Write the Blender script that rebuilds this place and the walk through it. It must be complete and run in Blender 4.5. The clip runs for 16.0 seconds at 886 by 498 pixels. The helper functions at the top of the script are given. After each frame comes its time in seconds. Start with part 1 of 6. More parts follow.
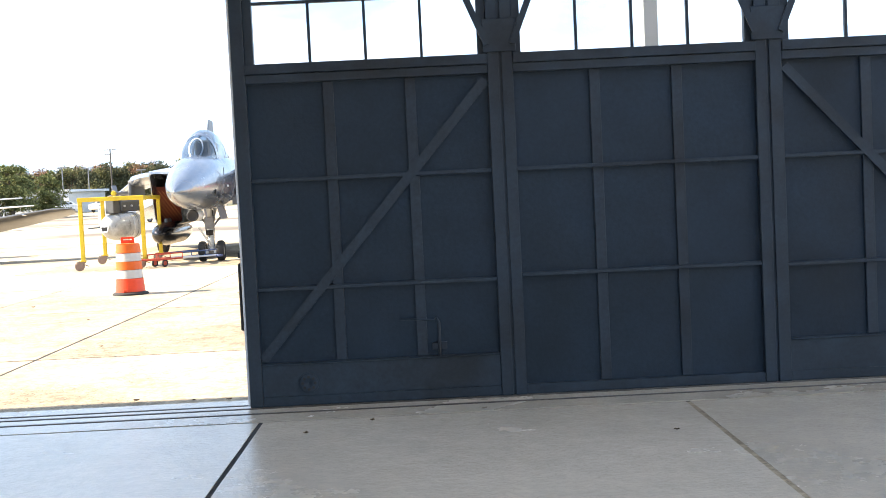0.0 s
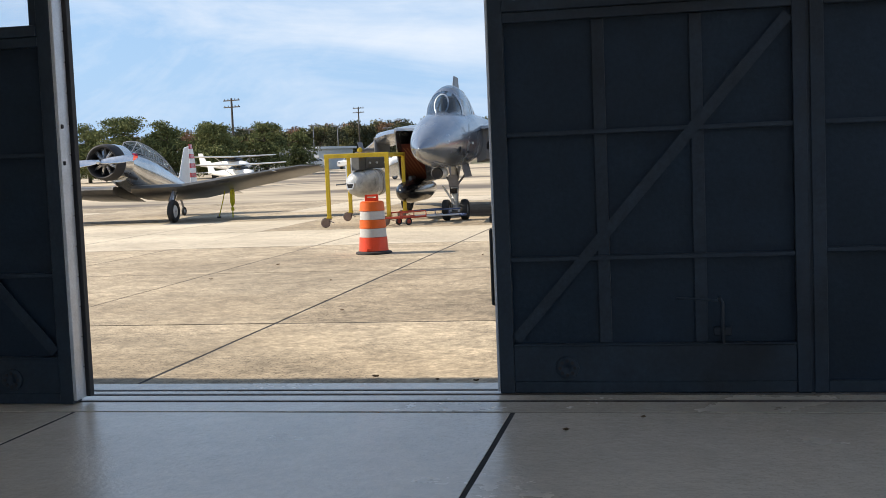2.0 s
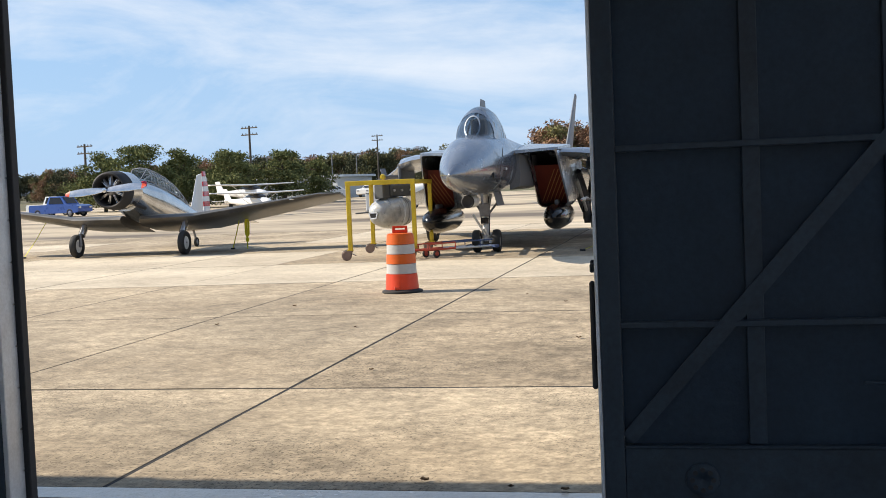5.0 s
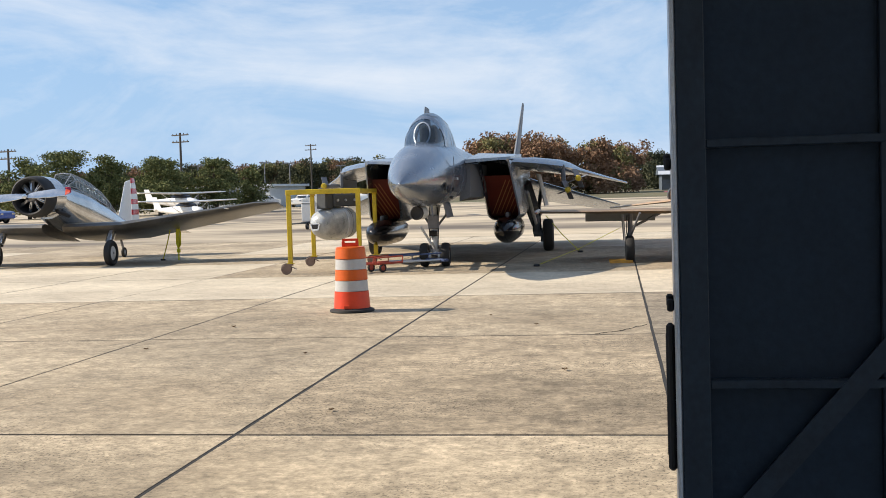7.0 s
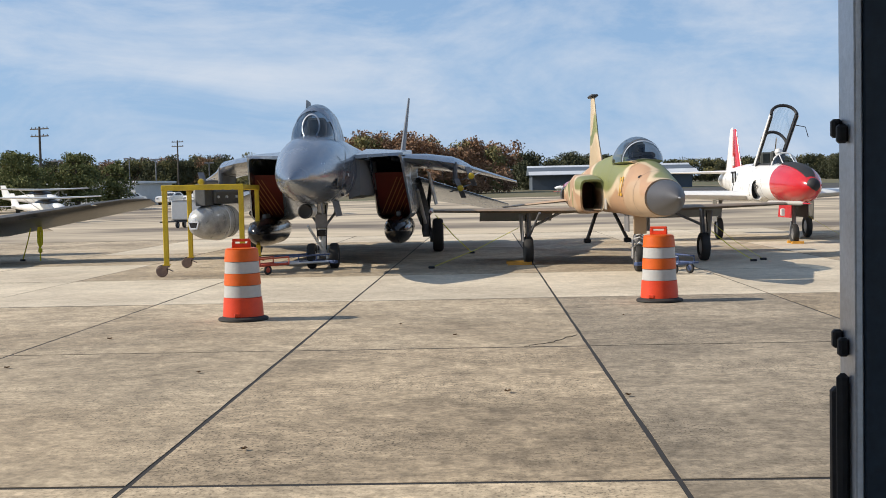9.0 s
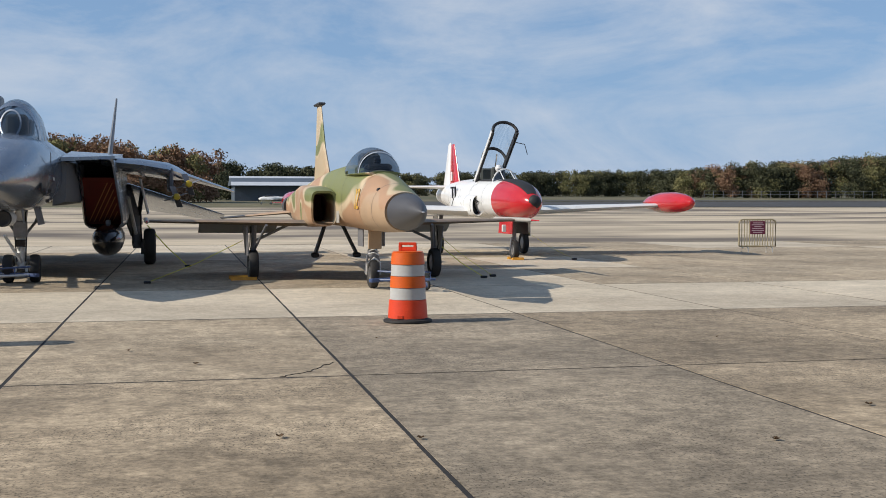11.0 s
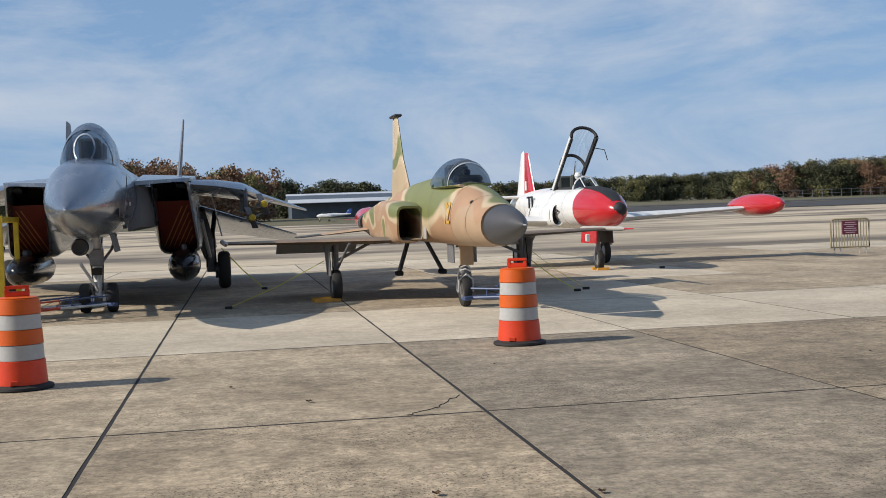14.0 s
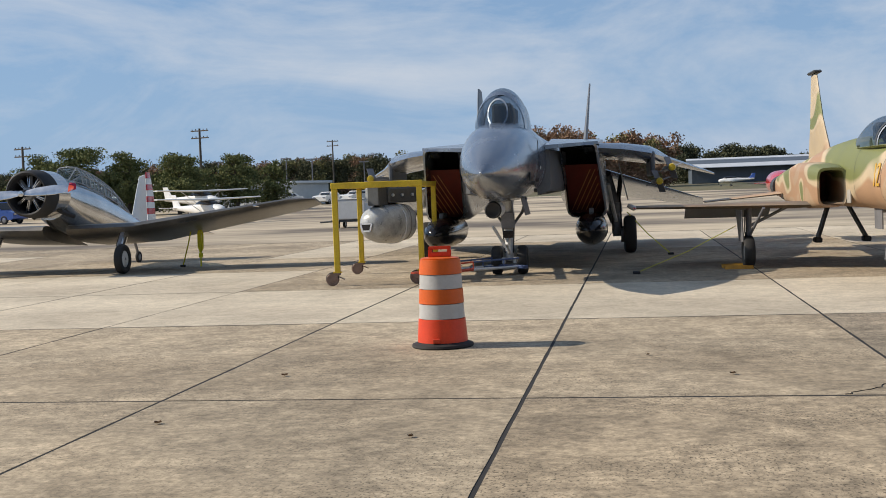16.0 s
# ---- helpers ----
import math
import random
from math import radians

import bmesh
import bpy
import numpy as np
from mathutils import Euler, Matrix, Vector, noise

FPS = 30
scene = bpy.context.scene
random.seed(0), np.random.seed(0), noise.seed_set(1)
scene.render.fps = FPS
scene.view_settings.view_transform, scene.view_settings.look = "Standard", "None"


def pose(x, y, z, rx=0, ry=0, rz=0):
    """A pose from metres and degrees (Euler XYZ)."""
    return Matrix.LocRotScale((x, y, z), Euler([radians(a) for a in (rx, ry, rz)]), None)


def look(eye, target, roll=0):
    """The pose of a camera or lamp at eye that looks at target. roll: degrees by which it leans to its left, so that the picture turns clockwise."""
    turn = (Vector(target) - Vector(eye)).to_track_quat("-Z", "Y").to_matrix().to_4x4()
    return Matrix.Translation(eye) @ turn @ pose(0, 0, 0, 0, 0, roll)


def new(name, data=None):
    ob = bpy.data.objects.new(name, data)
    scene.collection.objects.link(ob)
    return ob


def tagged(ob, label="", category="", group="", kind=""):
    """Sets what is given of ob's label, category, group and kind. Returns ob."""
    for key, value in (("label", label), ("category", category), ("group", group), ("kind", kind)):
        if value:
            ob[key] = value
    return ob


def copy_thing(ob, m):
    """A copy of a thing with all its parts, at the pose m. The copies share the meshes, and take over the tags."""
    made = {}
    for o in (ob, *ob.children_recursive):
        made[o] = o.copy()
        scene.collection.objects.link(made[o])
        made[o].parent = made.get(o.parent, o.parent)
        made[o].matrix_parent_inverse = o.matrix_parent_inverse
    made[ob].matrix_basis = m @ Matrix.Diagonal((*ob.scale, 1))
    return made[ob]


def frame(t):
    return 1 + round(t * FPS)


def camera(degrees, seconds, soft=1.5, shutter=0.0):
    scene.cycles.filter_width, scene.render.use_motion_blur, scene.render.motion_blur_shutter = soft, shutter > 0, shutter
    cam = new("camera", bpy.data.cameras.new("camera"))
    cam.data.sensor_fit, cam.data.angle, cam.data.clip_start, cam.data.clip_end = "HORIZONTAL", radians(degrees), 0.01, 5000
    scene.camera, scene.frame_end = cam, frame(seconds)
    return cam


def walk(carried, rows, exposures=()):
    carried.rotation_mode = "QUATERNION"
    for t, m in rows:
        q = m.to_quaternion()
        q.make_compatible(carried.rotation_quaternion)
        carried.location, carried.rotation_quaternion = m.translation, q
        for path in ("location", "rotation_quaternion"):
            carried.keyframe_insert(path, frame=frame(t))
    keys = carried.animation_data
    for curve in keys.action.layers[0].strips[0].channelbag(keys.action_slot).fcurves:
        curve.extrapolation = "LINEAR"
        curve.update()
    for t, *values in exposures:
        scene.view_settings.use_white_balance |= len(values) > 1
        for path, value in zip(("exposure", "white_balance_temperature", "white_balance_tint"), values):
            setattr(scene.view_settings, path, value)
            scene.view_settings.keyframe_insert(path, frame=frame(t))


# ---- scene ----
cam = camera(41.32, 16.0, 0.9)
PATH = [
    (0, (1.822, -9.271, 1.670), (1.846, -7.274, 1.568), -2.79),
    (0.5, (1.806, -8.992, 1.673), (1.643, -7.001, 1.563), -2.60),
    (1, (1.691, -8.717, 1.662), (1.398, -6.742, 1.538), -2.48),
    (1.5, (1.577, -8.398, 1.663), (1.217, -6.435, 1.523), -2.28),
    (2, (1.547, -8.034, 1.658), (1.165, -6.077, 1.505), -2.33),
    (2.5, (1.471, -7.687, 1.656), (1.075, -5.734, 1.492), -2.60),
    (3, (1.368, -7.326, 1.665), (0.956, -5.377, 1.490), -3.01),
    (3.5, (1.302, -6.891, 1.643), (0.881, -4.944, 1.464), -2.83),
    (3.7, (1.255, -6.719, 1.636), (0.827, -4.773, 1.461), -2.89),
    (5.8, (0.520, -5.169, 1.657), (0.150, -3.205, 1.579), -1.98),
    (6, (0.471, -5.014, 1.655), (0.116, -3.048, 1.576), -1.88),
    (6.5, (0.344, -4.629, 1.647), (0.020, -2.657, 1.567), -1.68),
    (7, (0.136, -4.249, 1.640), (-0.159, -2.274, 1.551), -1.72),
    (7.5, (-0.015, -3.865, 1.633), (-0.273, -1.884, 1.539), -1.66),
    (8, (-0.179, -3.492, 1.626), (-0.392, -1.506, 1.534), -1.30),
    (8.2, (-0.255, -3.346, 1.623), (-0.448, -1.357, 1.528), -1.42),
    (10.3, (-0.872, -1.888, 1.607), (-0.638, 0.096, 1.516), -0.05),
    (10.5, (-0.911, -1.756, 1.610), (-0.621, 0.221, 1.521), 0.02),
    (11, (-1.022, -1.434, 1.618), (-0.589, 0.517, 1.537), 0.06),
    (11.5, (-1.157, -1.121, 1.627), (-0.614, 0.803, 1.556), -0.18),
    (12, (-1.209, -0.891, 1.620), (-0.608, 1.016, 1.556), -0.72),
    (12.5, (-1.253, -0.679, 1.631), (-0.654, 1.229, 1.574), -1.38),
    (13, (-1.340, -0.489, 1.640), (-0.802, 1.436, 1.583), -2.04),
    (13.5, (-1.441, -0.302, 1.652), (-0.992, 1.646, 1.596), -2.30),
    (14, (-1.465, -0.168, 1.651), (-1.123, 1.802, 1.591), -2.05),
    (14.5, (-1.429, -0.056, 1.654), (-1.207, 1.931, 1.590), -1.74),
    (15, (-1.446, 0.034, 1.648), (-1.373, 2.032, 1.570), -1.58),
    (15.2, (-1.485, 0.073, 1.645), (-1.480, 2.071, 1.562), -1.76),
    (15.5, (-1.555, 0.133, 1.639), (-1.666, 2.128, 1.549), -1.87),
    (16, (-1.665, 0.252, 1.621), (-1.992, 2.223, 1.527), -2.16),
]
EXPO = [(0, 2.0, 6900, 10), (0.15, 1.8, 6850, 10), (0.4, 1.06, 6650, 10), (0.8, 0.58, 6600, 10), (1.2, 0.54, 6600, 10), (3.7, 0.54, 6650, 10), (7, 0.44, 6600, 10), (8.2, 0.34, 6550, 10), (10.3, -0.05, 6250, 10), (13, -0.1, 6200, 10), (15, -0.1, 6250, 10), (16, -0.03, 6450, 10)]
walk(cam, [(t, look(e, g, r)) for t, e, g, r in PATH], EXPO)

# ---- light ----
SUN_EL, SUN_AZ = radians(36), math.atan2(-0.998, -0.055)   # azimuth of the sun from +y towards +x
sun_dir = Vector((math.sin(SUN_AZ) * math.cos(SUN_EL), math.cos(SUN_AZ) * math.cos(SUN_EL), math.sin(SUN_EL)))
sun_data = bpy.data.lights.new("sun", "SUN")
sun_data.energy, sun_data.angle, sun_data.color = 5.0, radians(0.53), (1.0, 0.90, 0.76)
sun = new("sun", sun_data)
sun.matrix_world = look(sun_dir * 60, (0, 0, 0))


def build_world():
    w = bpy.data.worlds.new("world")
    scene.world = w
    w.use_nodes = True
    nt = w.node_tree
    nt.nodes.clear()
    nd, ln = nt.nodes.new, nt.links.new
    out, bg = nd("ShaderNodeOutputWorld"), nd("ShaderNodeBackground")
    sky = nd("ShaderNodeTexSky")
    sky.sky_type, sky.sun_disc = "NISHITA", False
    sky.sun_elevation, sky.sun_rotation = SUN_EL, SUN_AZ
    sky.air_density, sky.dust_density, sky.ozone_density = 1.0, 0.1, 3.5
    tc, mp = nd("ShaderNodeTexCoord"), nd("ShaderNodeMapping")
    mp.inputs["Scale"].default_value = (1.5, 1.5, 4.4)
    mp.inputs["Location"].default_value = (0.35, 0.1, 0.2)
    ln(tc.outputs["Generated"], mp.inputs["Vector"])
    big, fine = nd("ShaderNodeTexNoise"), nd("ShaderNodeTexNoise")
    for n, sc, det, dist in ((big, 2.2, 9, 0.9), (fine, 7.0, 8, 0.5)):
        n.inputs["Scale"].default_value, n.inputs["Detail"].default_value = sc, det
        n.inputs["Distortion"].default_value, n.inputs["Roughness"].default_value = dist, 0.62
        ln(mp.outputs["Vector"], n.inputs["Vector"])
    mul = nd("ShaderNodeMath")
    mul.operation = "MULTIPLY_ADD"
    mul.inputs[1].default_value, mul.inputs[2].default_value = 0.35, 0.0
    ln(fine.outputs["Fac"], mul.inputs[0])
    add = nd("ShaderNodeMath")
    ln(big.outputs["Fac"], add.inputs[0])
    ln(mul.outputs[0], add.inputs[1])
    ramp = nd("ShaderNodeMapRange")
    ramp.inputs["From Min"].default_value, ramp.inputs["From Max"].default_value = 0.60, 0.93
    ramp.inputs["To Min"].default_value, ramp.inputs["To Max"].default_value = 0.02, 0.75
    ln(add.outputs[0], ramp.inputs["Value"])
    mix = nd("ShaderNodeMixRGB")
    mix.inputs["Color2"].default_value = (6.9, 7.3, 7.9, 1)
    ln(ramp.outputs["Result"], mix.inputs["Fac"])
    # pale blue haze low in the sky
    sep, hz, haze = nd("ShaderNodeSeparateXYZ"), nd("ShaderNodeMapRange"), nd("ShaderNodeMixRGB")
    ln(tc.outputs["Generated"], sep.inputs["Vector"])
    hz.inputs["From Min"].default_value, hz.inputs["From Max"].default_value = 0.0, 0.30
    hz.inputs["To Min"].default_value, hz.inputs["To Max"].default_value = 0.88, 0.30
    ln(sep.outputs["Z"], hz.inputs["Value"])
    ln(hz.outputs["Result"], haze.inputs["Fac"])
    haze.inputs["Color2"].default_value = (2.8, 4.5, 7.2, 1)
    ln(sky.outputs["Color"], haze.inputs["Color1"])
    ln(haze.outputs["Color"], mix.inputs["Color1"])
    ln(mix.outputs["Color"], bg.inputs["Color"])
    bg.inputs["Strength"].default_value = 0.093
    ln(bg.outputs[0], out.inputs[0])


build_world()


# ---- materials ----
def lin(c):
    return tuple((x / 12.92 if x <= 0.04045 else ((x + 0.055) / 1.055) ** 2.4) for x in c)


def mat(name, base, rough=0.5, metal=0.0, vary=0.15, scale=3.0, fine=40.0, bump=0.1, second=None, rnd=0.0, spec=0.5, coat=0.0, second_at=(0.5, 0.62), stretch=(1, 1, 1)):
    """A painted or natural surface: base colour, broad stains, fine grain, uneven gloss and relief, in metres."""
    m = bpy.data.materials.new(name)
    m.use_nodes = True
    nt = m.node_tree
    nd, ln = nt.nodes.new, nt.links.new
    b = nt.nodes["Principled BSDF"]
    tc, mp = nd("ShaderNodeTexCoord"), nd("ShaderNodeMapping")
    mp.inputs["Scale"].default_value = stretch
    ln(tc.outputs["Object"], mp.inputs["Vector"])
    n1, n2 = nd("ShaderNodeTexNoise"), nd("ShaderNodeTexNoise")
    for n, sc, det in ((n1, scale, 6), (n2, fine, 4)):
        n.inputs["Scale"].default_value, n.inputs["Detail"].default_value = sc, det
        n.inputs["Roughness"].default_value = 0.65
        ln(mp.outputs["Vector"], n.inputs["Vector"])
    mr = nd("ShaderNodeMapRange")
    mr.inputs["From Min"].default_value, mr.inputs["From Max"].default_value = 0.3, 0.7
    mr.inputs["To Min"].default_value, mr.inputs["To Max"].default_value = 1 - vary, 1 + vary
    ln(n1.outputs["Fac"], mr.inputs["Value"])
    mr2 = nd("ShaderNodeMapRange")
    mr2.inputs["From Min"].default_value, mr2.inputs["From Max"].default_value = 0.3, 0.7
    mr2.inputs["To Min"].default_value, mr2.inputs["To Max"].default_value = 1 - vary * 0.6, 1 + vary * 0.6
    ln(n2.outputs["Fac"], mr2.inputs["Value"])
    mm = nd("ShaderNodeMath")
    mm.operation = "MULTIPLY"
    ln(mr.outputs["Result"], mm.inputs[0])
    ln(mr2.outputs["Result"], mm.inputs[1])
    val = mm.outputs[0]
    if rnd:
        oi, r3 = nd("ShaderNodeObjectInfo"), nd("ShaderNodeMapRange")
        r3.inputs["To Min"].default_value, r3.inputs["To Max"].default_value = 1 - rnd, 1 + rnd
        ln(oi.outputs["Random"], r3.inputs["Value"])
        m2 = nd("ShaderNodeMath")
        m2.operation = "MULTIPLY"
        ln(val, m2.inputs[0])
        ln(r3.outputs["Result"], m2.inputs[1])
        val = m2.outputs[0]
    col = nd("ShaderNodeMixRGB")
    col.inputs["Color1"].default_value = (*base, 1)
    col.inputs["Color2"].default_value = (*(second or base), 1)
    if second:
        sr = nd("ShaderNodeMapRange")
        sr.inputs["From Min"].default_value, sr.inputs["From Max"].default_value = second_at
        n3 = nd("ShaderNodeTexNoise")
        n3.inputs["Scale"].default_value, n3.inputs["Detail"].default_value = scale * 0.45, 5
        ln(mp.outputs["Vector"], n3.inputs["Vector"])
        ln(n3.outputs["Fac"], sr.inputs["Value"])
        ln(sr.outputs["Result"], col.inputs["Fac"])
    else:
        col.inputs["Fac"].default_value = 0
    vm = nd("ShaderNodeVectorMath")
    vm.operation = "SCALE"
    ln(col.outputs["Color"], vm.inputs[0])
    ln(val, vm.inputs["Scale"])
    ln(vm.outputs["Vector"], b.inputs["Base Color"])
    rr = nd("ShaderNodeMapRange")
    rr.inputs["To Min"].default_value, rr.inputs["To Max"].default_value = max(0.03, rough - 0.12), min(1, rough + 0.12)
    ln(n1.outputs["Fac"], rr.inputs["Value"])
    ln(rr.outputs["Result"], b.inputs["Roughness"])
    b.inputs["Metallic"].default_value = metal
    b.inputs["Specular IOR Level"].default_value = spec
    b.inputs["Coat Weight"].default_value = coat
    if bump:
        bp = nd("ShaderNodeBump")
        bp.inputs["Strength"].default_value, bp.inputs["Distance"].default_value = bump, 0.01
        ln(n2.outputs["Fac"], bp.inputs["Height"])
        ln(bp.outputs["Normal"], b.inputs["Normal"])
    return m


def glass_mat(name, tint, rough=0.02):
    """Thin glazing: clear, with a gloss that grows towards the grazing edge."""
    m = bpy.data.materials.new(name)
    m.use_nodes = True
    nt = m.node_tree
    nd, ln = nt.nodes.new, nt.links.new
    out = nt.nodes["Material Output"]
    nt.nodes.remove(nt.nodes["Principled BSDF"])
    tr, gl, mx, lw = nd("ShaderNodeBsdfTransparent"), nd("ShaderNodeBsdfGlossy"), nd("ShaderNodeMixShader"), nd("ShaderNodeLayerWeight")
    tr.inputs["Color"].default_value = (*tint, 1)
    gl.inputs["Roughness"].default_value = rough
    lw.inputs["Blend"].default_value = 0.5
    pw, sc = nd("ShaderNodeMath"), nd("ShaderNodeMath")
    pw.operation, sc.operation = "POWER", "MULTIPLY_ADD"
    pw.inputs[1].default_value = 3.5
    sc.inputs[1].default_value, sc.inputs[2].default_value = 0.65, 0.05
    ln(lw.outputs["Facing"], pw.inputs[0])
    ln(pw.outputs[0], sc.inputs[0])
    ln(sc.outputs[0], mx.inputs["Fac"])
    ln(tr.outputs[0], mx.inputs[1])
    ln(gl.outputs[0], mx.inputs[2])
    ln(mx.outputs[0], out.inputs["Surface"])
    return m


def camo_mat(name="camouflage_paint", shift=-0.5, brown=(0.41, 0.25, 0.145, 1)):
    """Desert camouflage: sand, brown and green patches with soft sprayed edges."""
    m = mat(name, (0.42, 0.30, 0.19), 0.5, 0, 0.08, 2.0, 60, 0.03)
    nt = m.node_tree
    nd, ln = nt.nodes.new, nt.links.new
    tc = nd("ShaderNodeTexCoord")
    mp = nd("ShaderNodeMapping")
    mp.inputs["Scale"].default_value, mp.inputs["Location"].default_value = (0.62, 0.42, 0.62), (3.1, 1.75, 0.4)
    ln(tc.outputs["Object"], mp.inputs["Vector"])
    n = nd("ShaderNodeTexNoise")
    n.inputs["Scale"].default_value, n.inputs["Detail"].default_value, n.inputs["Distortion"].default_value = 1.0, 1.0, 0.6
    ln(mp.outputs["Vector"], n.inputs["Vector"])
    sp, md = nd("ShaderNodeSeparateXYZ"), nd("ShaderNodeMath")
    ln(tc.outputs["Object"], sp.inputs["Vector"])
    md.operation = "MULTIPLY_ADD"
    md.inputs[1].default_value, md.inputs[2].default_value = 0.30, shift
    ln(sp.outputs["Z"], md.inputs[0])
    sm = nd("ShaderNodeMath")
    ln(n.outputs["Fac"], sm.inputs[0])
    ln(md.outputs[0], sm.inputs[1])
    r = nd("ShaderNodeValToRGB")
    e = r.color_ramp.elements
    sand, salmon, cream, green = (0.43, 0.30, 0.19, 1), brown, (0.54, 0.43, 0.28, 1), (0.19, 0.205, 0.075, 1)
    e[0].position, e[0].color = 0.0, sand
    e[1].position, e[1].color = 0.40, sand
    for p, c in ((0.43, salmon), (0.52, salmon), (0.54, cream), (0.565, cream), (0.59, green), (0.79, green), (0.83, cream)):
        x = r.color_ramp.elements.new(p)
        x.color = c
    ln(sm.outputs[0], r.inputs["Fac"])
    mixes = [k for k in nt.nodes if k.bl_idname == "ShaderNodeMixRGB"]
    ln(r.outputs["Color"], mixes[0].inputs["Color1"])
    return m


def concrete_mat(name, base, stain, rough, gloss=0.3, rnd=0.09, strength=1.0):
    """Weathered concrete: mottled panels, stains, exposed grit and dark pits."""
    m = mat(name, base, rough, 0, 0.07 * strength, 0.7, 22, 0.4, stain, rnd, gloss, second_at=(0.44, 0.66))
    nt = m.node_tree
    nd, ln = nt.nodes.new, nt.links.new
    b = nt.nodes["Principled BSDF"]
    src = b.inputs["Base Color"].links[0].from_socket
    geo = nd("ShaderNodeNewGeometry")
    last = src
    for sc, lo, hi, a, z in ((0.31, 0.40, 0.62, 1.09, 0.86), (1.6, 0.42, 0.64, 1.05, 0.90), (4.5, 0.38, 0.64, 1.08, 0.86), (13.0, 0.38, 0.64, 1.10, 0.86), (24.0, 0.40, 0.62, 1.05, 0.92)):
        n, r, v = nd("ShaderNodeTexNoise"), nd("ShaderNodeMapRange"), nd("ShaderNodeVectorMath")
        n.inputs["Scale"].default_value, n.inputs["Detail"].default_value, n.inputs["Roughness"].default_value = sc, 4, 0.6
        ln(geo.outputs["Position"], n.inputs["Vector"])
        r.inputs["From Min"].default_value, r.inputs["From Max"].default_value = lo, hi
        r.inputs["To Min"].default_value, r.inputs["To Max"].default_value = 1 + (a - 1) * strength, 1 + (z - 1) * strength
        ln(n.outputs["Fac"], r.inputs["Value"])
        v.operation = "SCALE"
        ln(last, v.inputs[0])
        ln(r.outputs["Result"], v.inputs["Scale"])
        last = v.outputs["Vector"]
    # open pits, thickest where the surface is most worn
    pit, worn, pr, wr, both, v = nd("ShaderNodeTexNoise"), nd("ShaderNodeTexNoise"), nd("ShaderNodeMapRange"), nd("ShaderNodeMapRange"), nd("ShaderNodeMath"), nd("ShaderNodeVectorMath")
    drawn = nd("ShaderNodeMapping")
    drawn.inputs["Scale"].default_value = (1.0, 0.6, 1.0)
    ln(geo.outputs["Position"], drawn.inputs["Vector"])
    for n, sc, det, src in ((pit, 52.0, 2.5, drawn.outputs["Vector"]), (worn, 0.55, 4, geo.outputs["Position"])):
        n.inputs["Scale"].default_value, n.inputs["Detail"].default_value = sc, det
        ln(src, n.inputs["Vector"])
    pr.inputs["From Min"].default_value, pr.inputs["From Max"].default_value = 0.54, 0.67
    pr.inputs["To Min"].default_value, pr.inputs["To Max"].default_value = 0.0, 1.0
    wr.inputs["From Min"].default_value, wr.inputs["From Max"].default_value = 0.40, 0.58
    wr.inputs["To Min"].default_value, wr.inputs["To Max"].default_value = 0.2, 1.0
    ln(pit.outputs["Fac"], pr.inputs["Value"])
    ln(worn.outputs["Fac"], wr.inputs["Value"])
    dep, inv = nd("ShaderNodeMath"), nd("ShaderNodeMath")
    both.operation, dep.operation, inv.operation, v.operation = "MULTIPLY", "MULTIPLY", "SUBTRACT", "SCALE"
    ln(pr.outputs["Result"], both.inputs[0])
    ln(wr.outputs["Result"], both.inputs[1])
    ln(both.outputs[0], dep.inputs[0])
    dep.inputs[1].default_value = 0.42 * strength
    inv.inputs[0].default_value = 1.04
    ln(dep.outputs[0], inv.inputs[1])
    ln(last, v.inputs[0])
    ln(inv.outputs[0], v.inputs["Scale"])
    ln(v.outputs["Vector"], b.inputs["Base Color"])
    return m


M = {}
M["slab_tan"] = concrete_mat("concrete_tan", (0.43, 0.352, 0.247), (0.33, 0.265, 0.182), 0.85, 0.3, 0.09, 1.5)
M["slab_grey"] = concrete_mat("concrete_grey", (0.30, 0.25, 0.182), (0.214, 0.178, 0.13), 0.85, 0.3, 0.08, 1.6)
M["slab_light"] = concrete_mat("concrete_light", (0.565, 0.49, 0.372), (0.462, 0.395, 0.298), 0.85, 0.3, 0.06, 0.75)
M["slab_mid"] = concrete_mat("concrete_worn", (0.37, 0.297, 0.204), (0.268, 0.214, 0.146), 0.85, 0.3, 0.07, 1.7)
M["apron_far"] = mat("concrete_far", (0.50, 0.42, 0.305), 0.88, 0, 0.2, 0.35, 2.2, 0.1, (0.15, 0.125, 0.1), 0, 0.3, second_at=(0.44, 0.62), stretch=(0.3, 0.8, 1))
M["joint"] = mat("joint_filler", (0.02, 0.018, 0.017), 0.9, 0, 0.3, 6, 60, 0.2)
M["hangar_floor"] = concrete_mat("hangar_floor", (0.66, 0.585, 0.485), (0.55, 0.48, 0.39), 0.25, 0.75, 0.05, 0.3)
M["grass"] = mat("grass", (0.078, 0.082, 0.036), 0.95, 0, 0.3, 0.05, 0.8, 0.3, (0.14, 0.115, 0.06), second_at=(0.4, 0.6))
M["asphalt"] = mat("asphalt", (0.05, 0.048, 0.046), 0.9, 0, 0.2, 0.1, 3, 0.2)
M["door_paint"] = mat("door_paint", (0.013, 0.027, 0.046), 0.5, 0, 0.22, 1.6, 30, 0.25, (0.009, 0.019, 0.032), 0, 0.25, second_at=(0.5, 0.7))
M["door_frame"] = mat("door_frame_paint", (0.022, 0.036, 0.054), 0.45, 0, 0.25, 2.2, 35, 0.2, (0.016, 0.022, 0.03), 0, 0.28, second_at=(0.52, 0.68))
